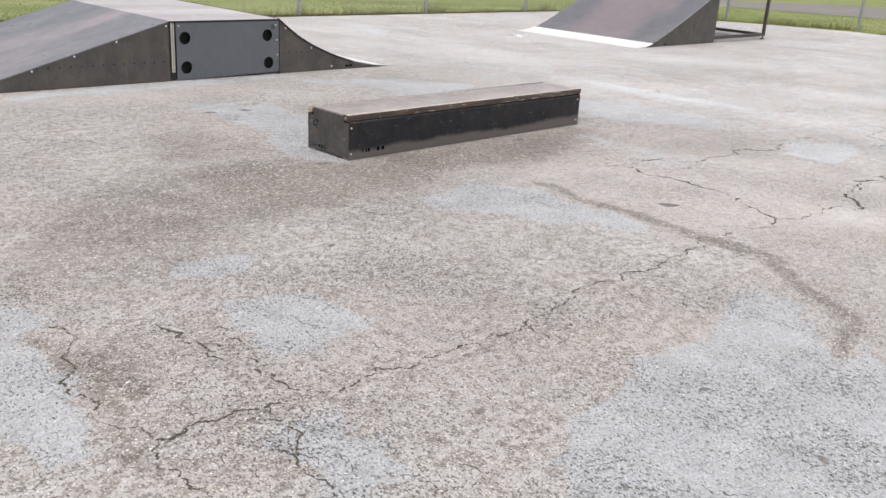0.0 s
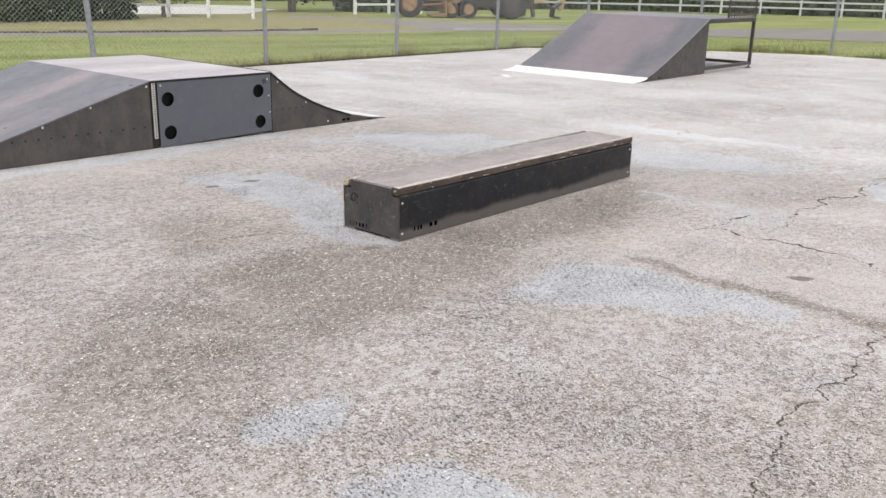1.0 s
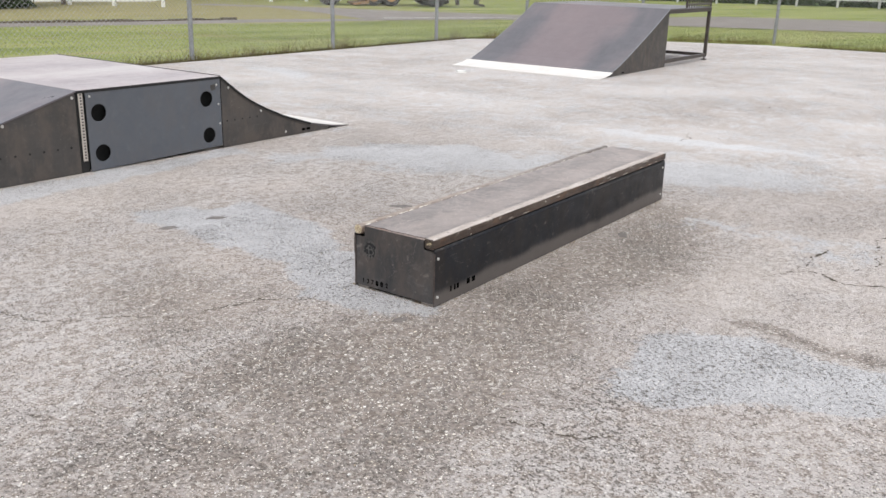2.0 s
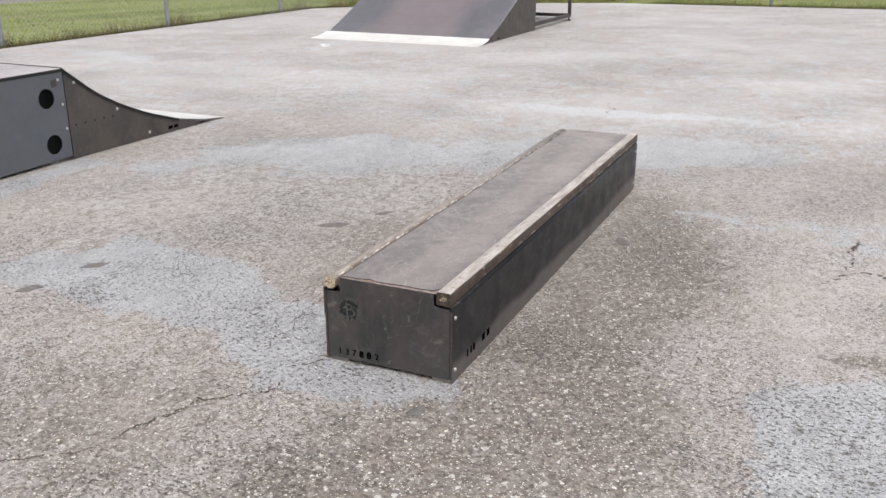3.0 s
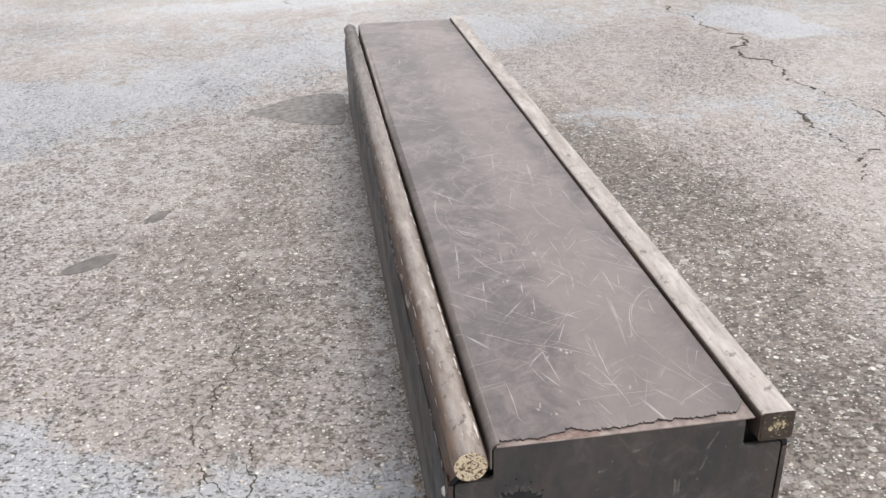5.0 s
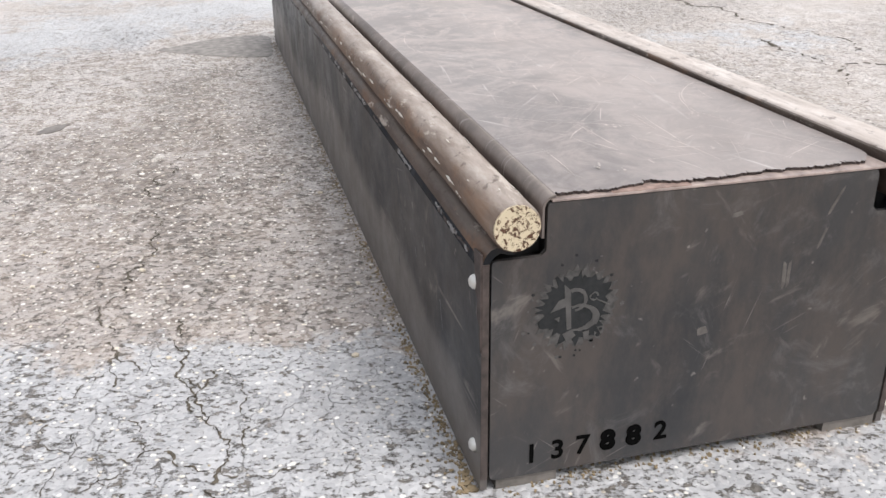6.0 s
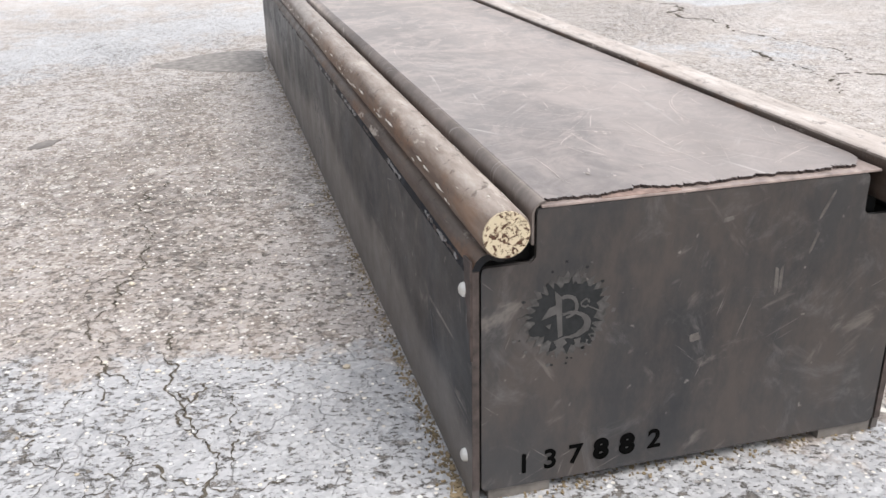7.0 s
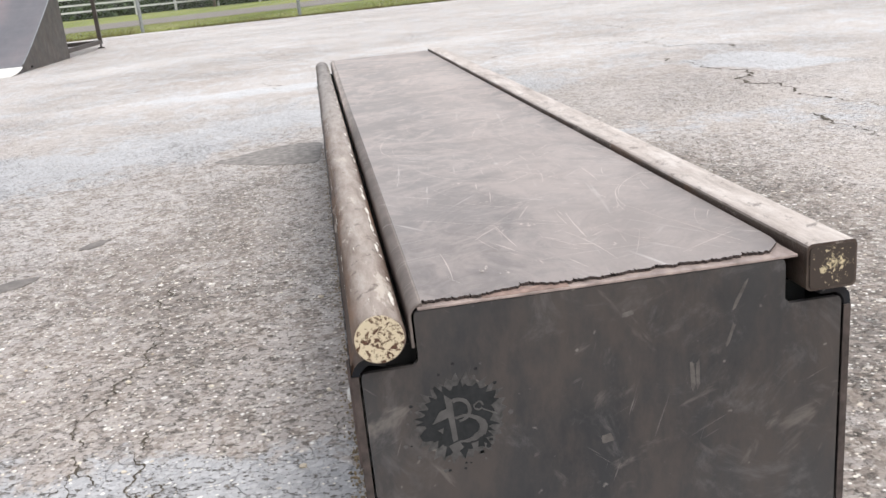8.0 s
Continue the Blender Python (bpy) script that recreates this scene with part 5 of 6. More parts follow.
def funbox():
    Y0, Y1, ZT = 9.53, 12.15, 0.675
    XA, XB, XC, XD = 2.15, 4.45, 5.92, 7.45
    fb = thing("funbox", "dark skate funbox with a bank, flat deck and curved ramp", "skate ramp", pose(5.0, 10.8, 0))
    part("bank_surface", swept([(XA, 0.012), (XB, ZT)], Y0, Y1, 0.012), RAMP_SHEET, fb, "blue-grey bank sheet with brownish streaks")
    part("deck", brick(XB + 0.003, XC, Y0, Y1, ZT - 0.012, ZT + 0.002, bevel=0.002), DECK_SHEET, fb, "worn pinkish deck sheet, pale with sky reflection in its colour")
    arc = curve_side(XC, ZT, XD + 0.25)
    part("curved_surface", swept(arc, Y0, Y1, 0.012), RAMP_SHEET, fb, "grey curved ramp sheet")
    lip = [(x, z + 0.006) for x, z in curve_side(XC, ZT, XD + 0.25, 36) if x > 6.9] + [(7.72, 0.004)]
    part("threshold_plate", swept(lip, Y0 - 0.004, Y1, 0.004), THRESHOLD, fb, "pale worn steel threshold plate")
    part("threshold_plate", swept([(XA - 0.28, 0.004), (XA + 0.22, 0.075)], Y0, Y1, 0.004), THRESHOLD, fb)
    for y, a, b in ((Y0, 0.004, 0.010), (Y1, -0.010, -0.004)):
        bank = [(XA + 0.1, 0.004), (XB - 0.012, 0.004), (XB - 0.012, ZT - 0.016), (XA + 0.1, 0.028)]
        part("bank_side", prism(bank, "y", y + a, y + b), RAMP_PLATE, fb, "dark brown-grey steel side plate")
        curve = [(x, z - 0.014) for x, z in curve_side(XC, ZT, XD + 0.25) if z > 0.03 and x > XC + 0.012]
        side = [(XC + 0.012, 0.004), (XC + 0.012, ZT - 0.03)] + [p for p in curve if p[1] > 0.006] + [(7.35, 0.004)]
        part("curve_side", prism(side, "y", y + a, y + b), RAMP_PLATE, fb, "dark steel side plate with a curved edge")
    holes = [(4.635, 0.48, 0.072), (4.645, 0.145, 0.072), (5.75, 0.48, 0.072), (5.765, 0.145, 0.072)]
    outline = [(XB + 0.075, 0.004), (XC - 0.004, 0.03), (XC - 0.004, ZT - 0.014), (XB + 0.075, ZT - 0.014)]
    part("hole_panel", holed_plate(outline, holes, "y", Y0 - 0.004, Y0 + 0.004), GREY_PANEL, fb, "blue-grey panel with four round holes")
    # added backing close behind the holes, painted with the hollow's shade
    part("inner_panel", brick(XB, XC, Y0 + 0.09, Y0 + 0.10, 0.004, ZT - 0.02), HOLE_DARK, fb, "added backing, near black for the shade inside")
    part("far_panel", brick(XB, XC, Y1 - 0.01, Y1 - 0.004, 0.004, ZT - 0.02), GREY_PANEL, fb)
    # perforated strip between bank and panel
    strip = part("perforated_strip", brick(XB + 0.012, XB + 0.05, Y0 - 0.004, Y0 + 0.002, 0.1, ZT - 0.02), STRIP, fb, "pale perforated metal strip")
    # raised near-black bricks stand in for the shade in the slots
    for i in range(22):
        z = 0.12 + i * 0.0245
        part("slot", brick(XB + 0.024, XB + 0.040, Y0 - 0.005, Y0 - 0.003, z, z + 0.011), HOLE_DARK, strip)
    part("gap_post", brick(XB - 0.006, XB + 0.07, Y0 + 0.012, Y0 + 0.03, 0.004, ZT - 0.02), HOLE_DARK, fb, "black frame post in the gap")
    # low near-black domes for bolt holes, the shade put into their colour
    bolt_row(fb, Y0 + 0.004, [(2.95 + i * 0.118, 0.225) for i in range(13)], 0.010, HOLE_DARK, "bolt_hole", 0.001)
    bolt_row(fb, Y0 + 0.004, [(5.99 + i * 0.095, 0.25) for i in range(5)], 0.009, HOLE_DARK, "bolt_hole", 0.001)
    bolt_row(fb, Y0 + 0.003, [(3.35, 0.33), (3.82, 0.465), (4.41, 0.62), (6.02, 0.56), (6.42, 0.30), (6.75, 0.05), (2.9, 0.2)], 0.013, BOLT)
    bolt_row(fb, Y0 - 0.005, [(5.87, 0.60), (5.885, 0.42), (5.895, 0.24), (4.56, 0.62)], 0.011, BOLT)
    # coping edges
    part("edge_trim", tube((XC, Y0, ZT - 0.002), (XC, Y1, ZT - 0.002), 0.010, 8), FRAME_STEEL, fb)
    part("edge_trim", brick(XB, XC, Y0 - 0.006, Y0 + 0.003, ZT - 0.024, ZT - 0.002), HOLE_DARK, fb, "dark deck edge")
    part("edge_trim", swept([(x, z + 0.003) for x, z in arc if x < 7.2], Y0 - 0.008, Y0 - 0.0005, 0.022), HOLE_DARK, fb, "dark edge of the curve")
    # worn maker's mark on the panel, unreadable
    part("panel_mark", prism([(5.80, 0.60), (5.85, 0.61), (5.86, 0.56), (5.81, 0.55)], "y", Y0 - 0.0055, Y0 - 0.0045), RAMP_PLATE, fb)
    for x, w in ((6.98, 0.05), (7.05, 0.05), (2.36, 0.05), (2.44, 0.05)):
        part("stencil_bar", prism([(x, 0.03), (x + w, 0.03), (x + w, 0.055), (x, 0.055)], "y", Y0 + 0.001, Y0 + 0.0035), BLACK, fb)
    return fb


# the deck's low-angle sky reflection is mixed into these pale tones
DECK_SHEET = sheet_material("sky_pale_deck_sheet", (0.27, 0.215, 0.24), (0.50, 0.43, 0.435), (0.66, 0.61, 0.595), 0, 0.36, 0.6, 0.03, 0.2, 2.6, 0.3, 0.25)
funbox()


# ---- quarter pipe with platform ----
def quarter_pipe():
    Y0, Y1, ZT = 9.51, 12.38, 1.06
    XA, XB, XC = 14.0, 16.6, 18.78
    qp = thing("quarter_pipe", "purple-grey quarter pipe ramp with a steel-framed platform", "skate ramp", pose(16.7, 10.95, 0))
    prof = [(XA + 0.02, 0.010), (14.2, 0.038), (14.4, 0.10), (14.65, 0.19), (14.9, 0.29), (15.4, 0.505), (15.93, 0.74), (16.3, 0.915), (XB, ZT)]
    part("ramp_surface", swept(prof, Y0, Y1, 0.012), QUARTER_SHEET, qp, "blue-purple ramp sheet with brownish streaks")
    part("threshold_plate", swept([(13.8, 0.004), (14.02, 0.016), (14.2, 0.044), (14.3, 0.075)], Y0 - 0.03, Y1 + 0.06, 0.004), THRESHOLD, qp, "pale worn steel threshold plate")
    for y, a, b in ((Y0, 0.004, 0.012), (Y1, -0.012, -0.004)):
        side = [(14.15, 0.004), (XB, 0.004), (XB, ZT - 0.02)] + [(x, z - 0.016) for x, z in prof[::-1] if 14.15 < x < XB]
        part("side_plate", prism(side, "y", y + a, y + b), RAMP_PLATE, qp, "brown-grey steel side plate")
        part("edge_strip", swept([(x, z + 0.004) for x, z in prof[2:]], y - 0.012 if a > 0 else y, y if a > 0 else y + 0.012, 0.012), GALV, qp)
    part("back_panel", brick(XB - 0.012, XB, Y0 + 0.013, Y1 - 0.013, 0.004, ZT - 0.02), RAMP_PLATE, qp)
    part("deck", brick(XB + 0.002, XC + 0.04, Y0, Y1, ZT - 0.02, ZT, bevel=0.003), RAMP_SHEET, qp, "purple-brown platform sheet")
    for y in (Y0 + 0.03, Y1 - 0.03):
        part("deck_beam", brick(XB, XC + 0.04, y - 0.03, y + 0.03, ZT - 0.09, ZT - 0.021), FRAME_STEEL, qp)
        part("base_rail", brick(XB, XC + 0.02, y - 0.03, y + 0.03, 0.07, 0.13), FRAME_STEEL, qp)
        part("post", brick(XC - 0.03, XC + 0.03, y - 0.03, y + 0.03, 0.07, ZT - 0.091, bevel=0.004), FRAME_STEEL, qp, "square brown steel post")
        foot = part("foot", tube((XC - 0.02, y, 0.0), (XC - 0.02, y, 0.018), 0.055, 12), FRAME_STEEL, qp, "round adjustable foot")
        part("foot_stem", tube((XC - 0.02, y, 0.018), (XC - 0.02, y, 0.075), 0.015, 8), FRAME_STEEL, foot)
    part("base_beam", brick(XC - 0.03, XC + 0.03, Y0 + 0.061, Y1 - 0.061, 0.07, 0.13), FRAME_STEEL, qp)
    # guard rail beside the platform
    for y in (Y0 + 0.03,):
        part("guard_rail", tube((17.5, y, ZT + 1.05), (XC + 0.03, y, ZT + 1.05), 0.024, 10), FRAME_STEEL, qp)
        part("guard_rail", tube((17.5, y, ZT + 0.06), (XC + 0.03, y, ZT + 0.06), 0.018, 8), FRAME_STEEL, qp)
        for i in range(11):
            x = 17.5 + i * (XC + 0.03 - 17.5) / 10
            part("baluster", tube((x, y, ZT), (x, y, ZT + 1.05), 0.024 if i in (0, 10) else 0.011, 8), FRAME_STEEL, qp)
    part("stencil_bar", prism([(14.72, 0.03), (14.80, 0.03), (14.80, 0.05), (14.72, 0.05)], "y", Y0 + 0.001, Y0 + 0.0035), BLACK, qp)
    return qp


quarter_pipe()


def litter(x, y, r, seed):
    rnd = random.Random(seed)
    pts = [(x + r * rnd.uniform(0.5, 1.2) * math.cos(a), y + r * 1.6 * rnd.uniform(0.5, 1.2) * math.sin(a)) for a in (i * math.pi / 5 for i in range(10))]
    bm = prism(pts, "z", 0.001, 0.035, bevel=0.004)
    return tagged(new("litter", mesh_of(bm, "litter", LITTER)), "small crumpled white paper on the concrete", "litter")


litter(12.9, 11.62, 0.06, 3)


# ---- chain-link fence ----
FENCE = [(-8, 16.1), (22.0, 15.75), (25.1, 9.95), (25.25, -9.0)]
FENCE_H = 1.85


def chain_link():
    """The wire of all three runs: two sets of slanting wires, one before the other."""
    verts, faces = [], []
    pitch, r = 0.085, 0.0022
    for (x0, y0), (x1, y1) in zip(FENCE, FENCE[1:]):
        a, b = Vector((x0, y0, 0)), Vector((x1, y1, 0))
        ln = (b - a).length
        d = (b - a) / ln
        n = Vector((-d.y, d.x, 0))
        s = -FENCE_H
        while s < ln:
            for sign in (1, -1):
                lo, hi = (s, s + FENCE_H) if sign > 0 else (s + FENCE_H, s)
                z0, z1 = 0.02, FENCE_H - 0.05
                ends = []
                for u, z in ((lo, z0), (hi, z1)):
                    if u < 0 or u > ln:
                        t = (max(0, min(ln, u)) - lo) / (hi - lo)
                        u, z = max(0, min(ln, u)), z0 + t * (z1 - z0)
                    ends.append(a + d * u + Vector((0, 0, z)) + n * (0.003 * sign))
                if (ends[1] - ends[0]).length < 0.02:
                    continue
                w = (ends[1] - ends[0]).normalized()
                side = w.cross(n)
                base = len(verts)
                for e in ends:
                    verts += [e + side * r + n * r * 0.5, e - side * r + n * r * 0.5, e - n * r]
                faces += [(base, base + 1, base + 4, base + 3), (base + 1, base + 2, base + 5, base + 4), (base + 2, base, base + 3, base + 5)]
            s += pitch
    me = bpy.data.meshes.new("fence_wire")
    me.from_pydata([tuple(v) for v in verts], [], faces)
    me.materials.append(WIRE)
    return me


def chain_fence():
    fence = thing("chain_link_fence", "grey galvanised chain-link fence round the skate area", "fence", pose(14, 16, 0))
    wire = new("wire_mesh", chain_link())
    wire.parent, wire.matrix_parent_inverse = fence, fence.matrix_basis.inverted()
    tagged(wire, "thin woven galvanised wire", kind="stuff")
    posts = [(-3.8, 16.07), (-0.1, 16.03), (3.65, 15.98), (7.25, 15.95), (10.77, 15.92), (14.37, 15.87), (17.94, 15.82), (22.0, 15.75), (23.5, 13.05), (25.1, 9.95), (25.2, 6.3), (25.22, 2.5), (25.24, -1.3), (25.25, -5.1)]
    for x, y in posts:
        tip = x - (0.10 if 7 < x < 8 else 0.0)
        bm = tube((x, y, -0.04), (tip, y, FENCE_H), 0.042 if x > 9 else 0.046, 12)
        dome((tip, y, FENCE_H), (0, 0, 1), 0.046, 0.04, bm)
        part("post", bm, GALV, fence, "grey galvanised post", smooth=False)
    for (x0, y0), (x1, y1) in zip(FENCE, FENCE[1:]):
        part("top_rail", tube((x0, y0, FENCE_H - 0.03), (x1, y1, FENCE_H - 0.03), 0.02, 8), GALV, fence)
    return fence


chain_fence()


# ---- grass and weeds ----
def blades(name, places, h0, h1, w, mat, label, seed, lean=0.5):
    rng = np.random.default_rng(seed)
    n = len(places)
    a = rng.uniform(0, 2 * np.pi, n)
    h = rng.uniform(h0, h1, n)
    side = np.stack([np.cos(a), np.sin(a), np.zeros(n)], 1) * (w * rng.uniform(0.6, 1.3, n))[:, None]
    tip = np.stack([rng.normal(0, lean, n) * h, rng.normal(0, lean, n) * h, h], 1)
    base = np.concatenate([places, np.full((n, 1), -0.04)], 1)
    verts = np.stack([base - side, base + side, base + tip], 1).reshape(-1, 3)
    me = bpy.data.meshes.new(name)
    me.from_pydata(verts.tolist(), [], np.arange(3 * n).reshape(-1, 3).tolist())
    me.materials.append(mat)
    return tagged(new(name, me), label, "grass", kind="stuff")


def beyond_slab(P, gap):
    lim = np.interp(P[:, 0], [-14, 19.2, 21.0, 22.8, 24.0, 24.55, 24.9], [15.75, 15.8, 14.4, 12.2, 9.8, 4.0, -12.0])
    return (P[:, 1] > lim + gap) | (P[:, 0] > 24.9 + gap)


rng = np.random.default_rng(5)
P = np.stack([rng.uniform(-2, 33, 230000), rng.uniform(-3, 25, 230000)], 1)
P = P[beyond_slab(P, 0.03)]
P = P[P[:, 1] < 24.5 - 0.28 * (P[:, 0] - 14) - np.maximum(0, P[:, 0] - 26) * 1.2]
blades("grass", P, 0.012, 0.042, 0.007, GRASS, "short green and yellowish mown grass", 6, 0.6)
t = rng.uniform(0, 1, 9000)
along = np.concatenate([np.stack([-8 + 30 * t[:6000], 16.1 - 0.35 * t[:6000]], 1), np.stack([22 + 3.15 * t[6000:7500], 15.75 - 5.65 * t[6000:7500]], 1), np.stack([25.2 + 0 * t[7500:], 10.1 - 14 * t[7500:]], 1)])
along += rng.normal(0, 0.11, along.shape)
keep = np.array([noise.noise((x * 0.9, y * 0.9, 0)) > -0.15 for x, y in along]) & beyond_slab(along, -0.02)
blades("weeds", along[keep], 0.05, 0.26, 0.006, WEED, "dry brownish weeds along the fence", 7, 0.35)
tuft = np.concatenate([rng.normal(0, 0.10, (70, 2)) + c for c in ((14.6, 15.95), (13.2, 16.0), (12.3, 16.0), (10.9, 16.0), (18.9, 15.9), (14.95, 15.95), (19.8, 15.4))])
blades("weeds", tuft[beyond_slab(tuft, 0.0)], 0.1, 0.38, 0.005, WEED, "tall dry weed tufts at the fence posts", 8, 0.3)


rim = np.stack([rng.uniform(-2, 24.9, 16000), np.zeros(16000)], 1)
rim[:, 1] = np.array([slab_limit(x) for x in rim[:, 0]]) + np.abs(rng.normal(0, 0.07, 16000))
side = np.stack([24.9 + np.abs(rng.normal(0, 0.07, 9000)), rng.uniform(-4, 9, 9000)], 1)
side[:, 0] = np.interp(side[:, 1], [-12.0, 4.0, 9.8], [24.9, 24.55, 24.0]) + np.abs(rng.normal(0, 0.07, 9000))
blades("weeds", np.concatenate([rim, side]), 0.05, 0.11, 0.006, EDGE_WEED, "low brown fringe along the slab edge", 12, 0.5)


# ---- hedges, bushes and trees beyond ----
def leaf_cloud(name, centres, radii, count, size, mat, seed):
    """Many small leaves scattered through overlapping clumps."""
    rng = np.random.default_rng(seed)
    centres, radii = np.array(centres, float), np.array(radii, float)
    pick = rng.integers(0, len(centres), count)
    u = rng.normal(0, 1, (count, 3))
    u /= np.linalg.norm(u, axis=1)[:, None]
    r = rng.uniform(0.55, 1.08, count) ** 0.6
    c = centres[pick] + u * radii[pick] * r[:, None]
    c[:, 2] = np.maximum(c[:, 2], 0.02)
    a = rng.normal(0, 1, (count, 3))
    a /= np.linalg.norm(a, axis=1)[:, None]
    b = np.cross(a, u + rng.normal(0, 0.5, (count, 3)))
    b /= np.linalg.norm(b, axis=1)[:, None] + 1e-9
    s = (size * rng.uniform(0.6, 1.4, count))[:, None]
    verts = np.stack([c - a * s, c + b * s * 0.45, c + a * s, c - b * s * 0.45], 1).reshape(-1, 3)
    me = bpy.data.meshes.new(name)
    me.from_pydata(verts.tolist(), [], np.arange(4 * count).reshape(-1, 4).tolist())
    me.materials.append(mat)
    return me


def hedge(name, line, h, depth, count, size, mat, label, category, seed):
    rnd = random.Random(seed)
    centres, radii = [], []
    for (x0, y0), (x1, y1) in zip(line, line[1:]):
        ln = math.hypot(x1 - x0, y1 - y0)
        for i in range(max(1, int(ln / (depth * 0.7)))):
            t = (i + rnd.random()) / max(1, int(ln / (depth * 0.7)))
            for z in (0.08, 0.32, 0.6, 0.85):
                centres.append((x0 + (x1 - x0) * t + rnd.uniform(-.4, .4), y0 + (y1 - y0) * t + rnd.uniform(-.4, .4), h * z * rnd.uniform(0.8, 1.1)))
                radii.append((depth * rnd.uniform(0.5, 0.8), depth * rnd.uniform(0.5, 0.8), h * rnd.uniform(0.22, 0.36)))
    ob = new(name, leaf_cloud(name, centres, radii, count, size, mat, seed))
    return tagged(ob, label, category, kind="stuff")


hedge("hedge", [(2, 36.5), (10, 34.2), (17.2, 34.0)], 3.0, 1.8, 46000, 0.12, LEAVES, "dense dark green hedge beyond the grass", "hedge", 31)
hedge("hedge", [(33.5, 37.0), (46, 38), (52, 36)], 3.6, 2.4, 26000, 0.2, LEAVES, "dark green bushes behind the machines", "hedge", 32)
hedge("hedge", [(52, 42), (62, 32), (70, 20), (76, 0), (78, -30)], 6.0, 4.0, 60000, 0.36, LEAVES, "dark woodland edge behind the white rail fence", "woods", 33)
hedge("hedge", [(-14, 46), (10, 58), (30, 60), (52, 50)], 7.0, 4.5, 40000, 0.42, LEAVES, "far dark line of woodland", "woods", 34)


hedge("hedge", [(49.5, 38.5), (57.5, 28.5), (63.2, 15.0), (64.6, 4.0), (65.0, -12.0)], 3.6, 2.2, 42000, 0.24, LEAVES, "dark bushes close behind the white rail fence", "hedge", 35)


def tree(x, y, h, crown, trunk_r, count, seed, mat, label, low):
    rnd = random.Random(seed)
    tr = thing("tree", label, "tree", pose(x, y, -0.04))
    bm = tube((x, y, -0.04), (x + 0.05, y, h * 0.55), trunk_r, 10, None, trunk_r * 0.55)
    centres, radii = [], []
    for i in range(9):
        a = i * 2.4 + rnd.random()
        z = low + (h - low) * (0.15 + 0.75 * i / 8)
        reach = crown * (1 - abs(2 * (i / 8) - 0.8) * 0.45) * rnd.uniform(0.6, 1.0)
        tip = (x + reach * math.cos(a), y + reach * math.sin(a), z)
        tube((x + 0.03, y, max(low * 0.8, z - 0.25 * h)), tip, trunk_r * 0.4, 6, bm, trunk_r * 0.1)
        centres.append(tip)
        radii.append((crown * 0.5, crown * 0.5, (h - low) * 0.2))
    part("trunk", bm, BARK, tr, "grey-brown trunk with limbs")
    crown_ob = new("crown", leaf_cloud("crown", centres, radii, count, 0.09 if h < 5 else 0.16, mat, seed))
    crown_ob.parent, crown_ob.matrix_parent_inverse = tr, tr.matrix_basis.inverted()
    tagged(crown_ob, "crown of small green leaves")
    return tr


tree(20.4, 35.2, 3.4, 1.5, 0.09, 1500, 41, LEAVES_LIGHT, "small young tree with sparse green leaves", 0.5)
tree(18.0, 34.6, 2.6, 1.3, 0.07, 1600, 42, LEAVES_LIGHT, "leafy young shrub beside the hedge", 0.35)
tree(58.5, 11.5, 3.0, 1.7, 0.10, 2200, 43, LEAVES, "round dark green bush in front of the rail fence", 0.3)
tree(29.0, 37.5, 7.0, 2.6, 0.22, 3500, 44, LEAVES, "dark green tree beyond the road", 0.6)


# ---- white rail fences ----
def rail_fence(pts, label, rails=(0.42, 0.80, 1.15), step=2.0, paint=None):
    paint = paint or WHITE
    f = thing("rail_fence", label, "fence", pose(pts[0][0], pts[0][1], -0.04))
    for (x0, y0), (x1, y1) in zip(pts, pts[1:]):
        a, b = Vector((x0, y0)), Vector((x1, y1))
        n = max(1, round((b - a).length / step))
        d = (b - a).normalized()
        s = Vector((-d.y, d.x))
        for i in range(n + 1):
            p = a + (b - a) * i / n
            o, u = d * 0.06, s * 0.06
            q = [p - o - u, p + o - u, p + o + u, p - o + u]
            bm = prism([tuple(v) for v in q], "z", -0.04, 1.28)
            part("post", bm, paint, f)
        for z in rails:
            u0, u1 = s * -0.085, s * -0.061
            q = [a + u0, b + u0, b + u1, a + u1]
            part("rail", prism([tuple(v) for v in q], "z", z - 0.05, z + 0.05), paint, f)
    return f


rail_fence([(16.6, 40.5), (21.5, 33.6), (22.6, 32.1)], "white painted three-rail horse fence by the driveway", step=1.75)
rail_fence([(30.2, 34.2), (34.2, 33.6)], "white painted three-rail horse fence by the gate")
rail_fence([(47.0, 37.0), (55.0, 27.0), (60.5, 14.0), (62.0, 4.0), (62.5, -20.0)], "long white painted horse fence before the woods", step=2.4, paint=GREY_WHITE)


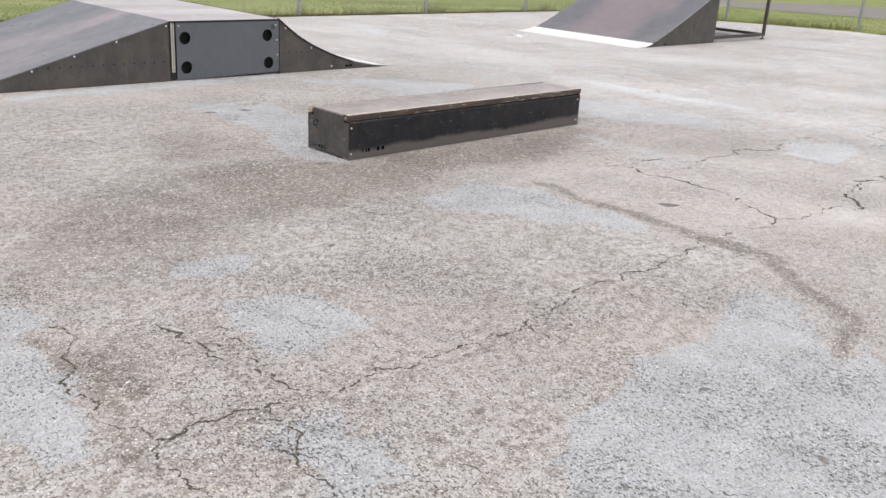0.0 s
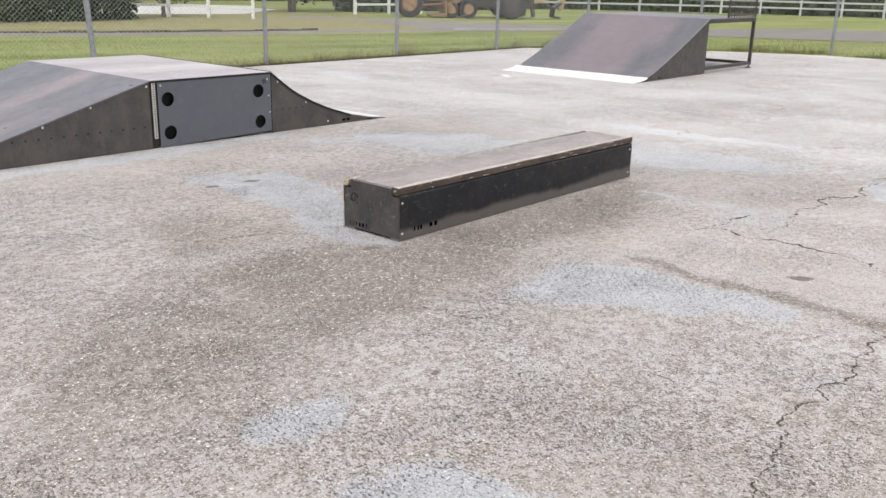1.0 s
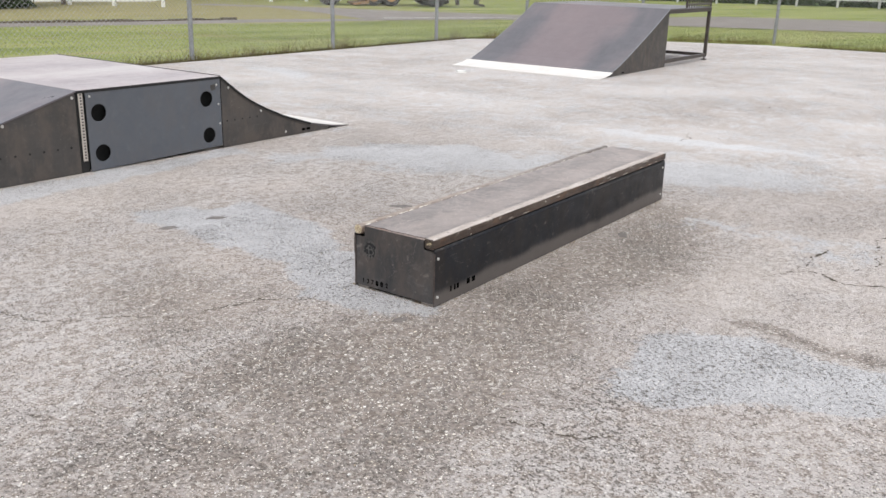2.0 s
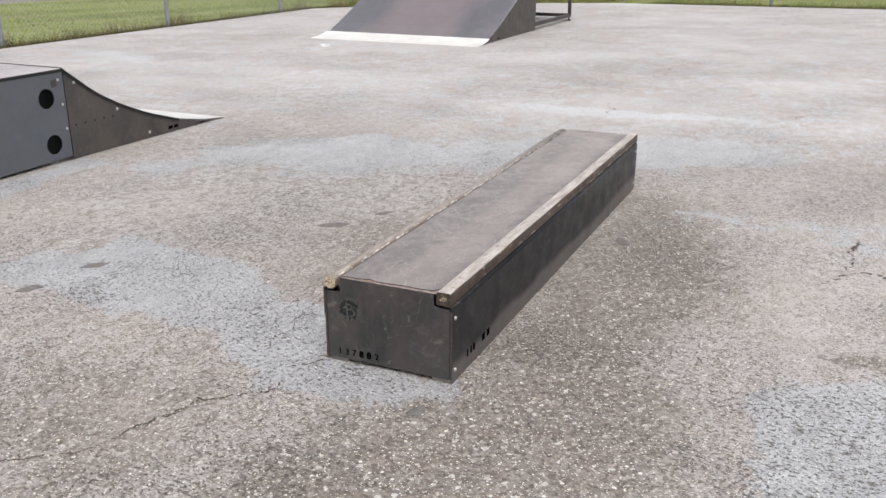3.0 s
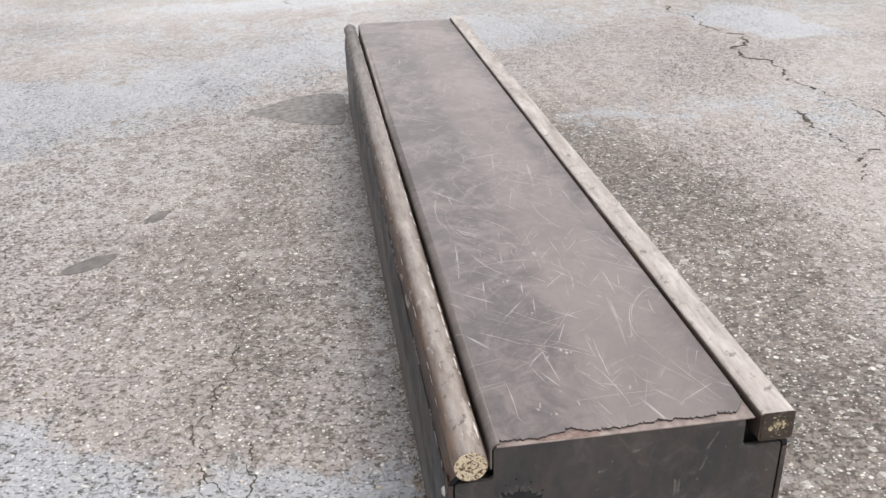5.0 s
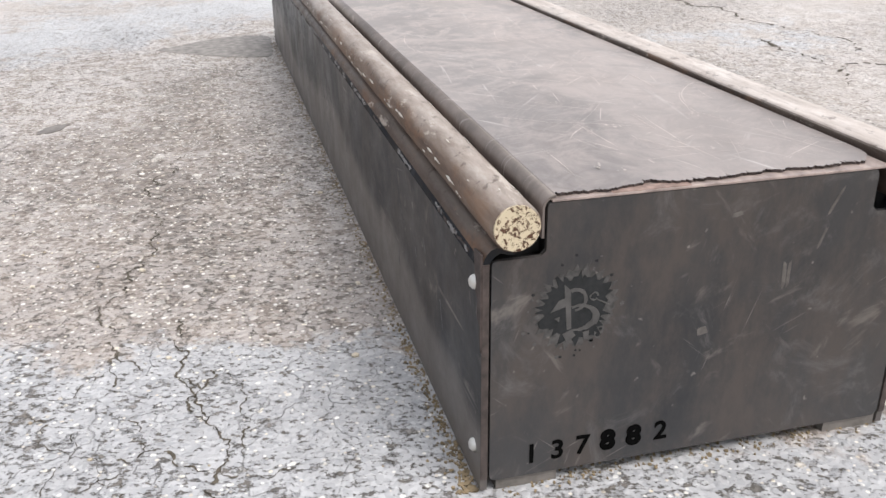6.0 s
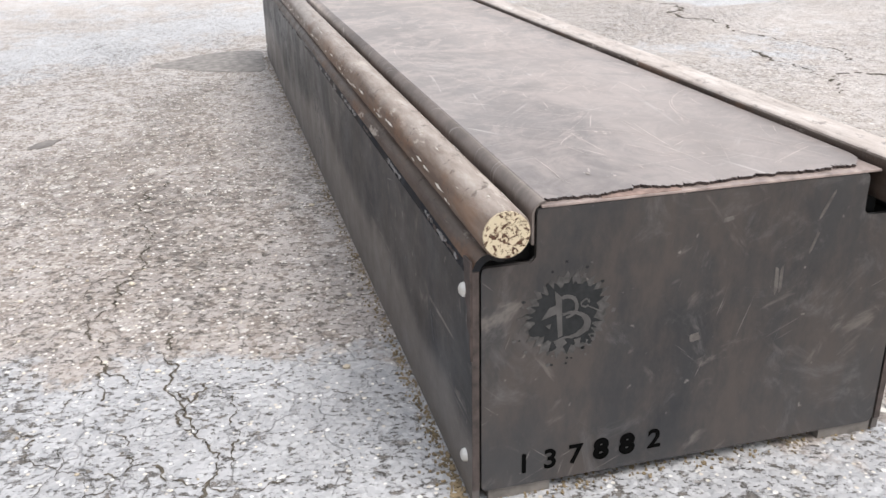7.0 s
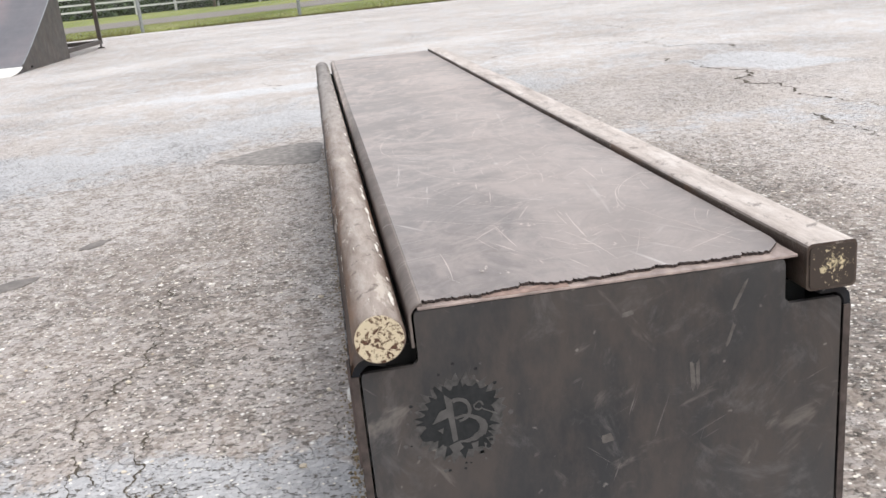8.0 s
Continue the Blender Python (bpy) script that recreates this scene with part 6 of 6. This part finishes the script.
# ---- parked machines ----
def wheel(parent, c, r, w, way, rim_mat):
    """A tyre with lugs and a dished rim; way is the axle."""
    c, way = Vector(c), Vector(way).normalized()
    bm = bmesh.new()
    n = 28
    turn = way.to_track_quat("Z", "Y").to_matrix()
    prof = [(0.55, -0.42), (0.86, -0.5), (0.97, -0.38), (1.0, -0.15), (1.0, 0.15), (0.97, 0.38), (0.86, 0.5), (0.55, 0.42)]
    rings = [[bm.verts.new(c + turn @ Vector((r * k * math.cos(2 * math.pi * i / n), r * k * math.sin(2 * math.pi * i / n), w * z))) for i in range(n)] for k, z in prof]
    for a, b in zip(rings, rings[1:]):
        for i in range(n):
            bm.faces.new((a[i], a[(i + 1) % n], b[(i + 1) % n], b[i]))
    for i in range(0, n, 2):
        a = 2 * math.pi * i / n
        p = turn @ Vector((math.cos(a), math.sin(a), 0))
        tube(c + p * r * 0.98 - way * w * 0.4, c + p * r * 1.02 + way * w * 0.4, r * 0.05, 4, bm)
    wh = new("wheel")
    wh.parent, wh.matrix_parent_inverse = parent, parent.matrix_basis.inverted()
    ty = new("tyre", mesh_of(bm, "tyre", TYRE))
    ty.parent = wh
    bm = bmesh.new()
    for k0, z0, k1, z1 in ((0.56, 0.40, 0.50, 0.25), (0.50, 0.25, 0.2, 0.12), (0.2, 0.12, 0.18, 0.3)):
        for s in (1, -1):
            tube(c + way * w * z0 * s, c + way * w * z1 * s, r * k0, 18, bm, r * k1)
    rim = new("rim", mesh_of(bm, "rim", rim_mat))
    rim.parent = wh
    tagged(rim, "faded orange wheel rim")


def machine_frame(x, y, to):
    """Local axes of a machine: its forward and side ways."""
    f = Vector((to[0] - x, to[1] - y, 0)).normalized()
    return Vector((x, y, -0.04)), f, Vector((-f.y, f.x, 0))


def block(o, f, s, a0, a1, w, z0, z1, taper=1.0, bm=None):
    """A bevelled body along f from a0 to a1, w wide; taper narrows its top."""
    bm = bm or bmesh.new()
    lo = [bm.verts.new(o + f * a + s * b + Vector((0, 0, z0))) for a, b in ((a0, -w / 2), (a1, -w / 2), (a1, w / 2), (a0, w / 2))]
    mid = (a0 + a1) / 2
    hi = [bm.verts.new(o + f * (mid + (a - mid) * taper) + s * b * taper + Vector((0, 0, z1))) for a, b in ((a0, -w / 2), (a1, -w / 2), (a1, w / 2), (a0, w / 2))]
    fs = [bm.faces.new(lo[::-1]), bm.faces.new(hi)] + [bm.faces.new((lo[i], lo[(i + 1) % 4], hi[(i + 1) % 4], hi[i])) for i in range(4)]
    bmesh.ops.bevel(bm, geom=list({e for q in fs for e in q.edges}), offset=0.04, segments=2, affect="EDGES")
    return bm


def arm(o, f, s, pts, width, deep, bm=None):
    """A boom of box section through points (along, up), width across."""
    bm = bm or bmesh.new()
    for (a0, z0), (a1, z1) in zip(pts, pts[1:]):
        d = Vector((a1 - a0, z1 - z0)).normalized()
        n = Vector((-d.y, d.x)) * deep / 2
        q = [(a0 - n.x, z0 - n.y), (a1 - n.x, z1 - n.y), (a1 + n.x, z1 + n.y), (a0 + n.x, z0 + n.y)]
        lo = [bm.verts.new(o + f * a + s * -width / 2 + Vector((0, 0, z))) for a, z in q]
        hi = [bm.verts.new(o + f * a + s * width / 2 + Vector((0, 0, z))) for a, z in q]
        bm.faces.new(lo)
        bm.faces.new(hi[::-1])
        for i in range(4):
            bm.faces.new((lo[i], lo[(i + 1) % 4], hi[(i + 1) % 4], hi[i]))
    return bm


def tractor():
    o, f, s = machine_frame(31.0, 31.3, (33.2, 28.9))
    t = thing("tractor", "old faded orange tractor parked on the grass", "tractor", Matrix.Translation(o))
    for k in (-0.75, 0.75):
        wheel(t, o + s * k + Vector((0, 0, 0.62)), 0.62, 0.36, s, YELLOW)
        wheel(t, o + f * 1.95 + s * k * 0.8 + Vector((0, 0, 0.36)), 0.36, 0.22, s, YELLOW)
    part("chassis", block(o, f, s, -0.4, 2.2, 0.42, 0.4, 0.75), FRAME_STEEL, t, "dark greasy chassis")
    part("hood", block(o, f, s, 0.7, 2.35, 0.62, 0.76, 1.3, 0.92), YELLOW, t, "faded orange hood")
    part("axle", tube(o + f * 1.95 - s * 0.6 + Vector((0, 0, 0.36)), o + f * 1.95 + s * 0.6 + Vector((0, 0, 0.36)), 0.07, 8), YELLOW, t)
    part("fender", block(o, f, s, -0.65, 0.5, 1.75, 1.26, 1.38), YELLOW, t)
    part("seat", block(o, f, s, -0.35, 0.1, 0.5, 1.39, 1.75, 0.9), TYRE, t)
    part("exhaust", tube(o + f * 1.6 + Vector((0, 0, 1.3)), o + f * 1.6 + Vector((0, 0, 2.1)), 0.04, 8), FRAME_STEEL, t)
    for z in (0.55, 0.85):
        part("side_bar", tube(o + f * 0.5 - s * 0.42 + Vector((0, 0, z)), o + f * 1.8 - s * 0.42 + Vector((0, 0, z + 0.1)), 0.05, 6), YELLOW, t)
    return t


def backhoe():
    o, f, s = machine_frame(34.4, 28.2, (32.7, 29.6))
    t = thing("backhoe_loader", "faded orange backhoe loader parked on the grass", "excavator", Matrix.Translation(o))
    for k in (-0.9, 0.9):
        wheel(t, o + s * k + Vector((0, 0, 0.72)), 0.72, 0.45, s, FRAME_STEEL)
        wheel(t, o + f * 2.0 + s * k * 0.85 + Vector((0, 0, 0.42)), 0.42, 0.28, s, YELLOW)
        part("loader_arm", arm(o + s * k * 0.75, f, s, [(0.5, 1.35), (2.2, 1.0), (3.1, 0.45)], 0.12, 0.2), YELLOW, t)
        part("stabiliser", arm(o + s * k * 1.0, f, s, [(-0.95, 0.95), (-1.05, 0.1)], 0.16, 0.16), FRAME_STEEL, t)
    part("chassis", block(o, f, s, -1.0, 2.4, 0.8, 0.5, 0.95), FRAME_STEEL, t, "dark greasy chassis")
    part("hood", block(o, f, s, 0.9, 2.5, 0.85, 0.96, 1.6, 0.95), YELLOW, t, "faded orange hood")
    part("cab", block(o, f, s, -0.75, 0.85, 1.35, 1.0, 1.55), YELLOW, t)
    part("cab_glass", block(o, f, s, -0.7, 0.8, 1.25, 1.551, 2.5, 0.9), GLASS_DARK, t, "dark cab glass")
    part("cab_roof", block(o, f, s, -0.8, 0.9, 1.4, 2.501, 2.65), YELLOW, t)
    part("loader_bucket", arm(o, f, s, [(3.1, 0.75), (3.05, 0.15), (3.7, 0.08)], 2.0, 0.08), YELLOW, t, "faded orange front bucket")
    part("boom", arm(o, f, s, [(-1.0, 0.75), (-1.9, 0.95), (-2.5, 1.7), (-2.7, 2.3)], 0.24, 0.26), PALE_YELLOW, t, "sun-faded yellow digging boom")
    part("dipper", arm(o, f, s, [(-2.7, 2.3), (-2.75, 1.2), (-2.6, 0.4)], 0.2, 0.22), PALE_YELLOW, t, "sun-faded yellow dipper arm")
    part("digging_bucket", arm(o, f, s, [(-2.6, 0.75), (-2.25, 0.5), (-2.2, 0.12), (-2.55, 0.06)], 0.6, 0.08), FRAME_STEEL, t, "rusty brown digging bucket")
    return t


tractor()
backhoe()
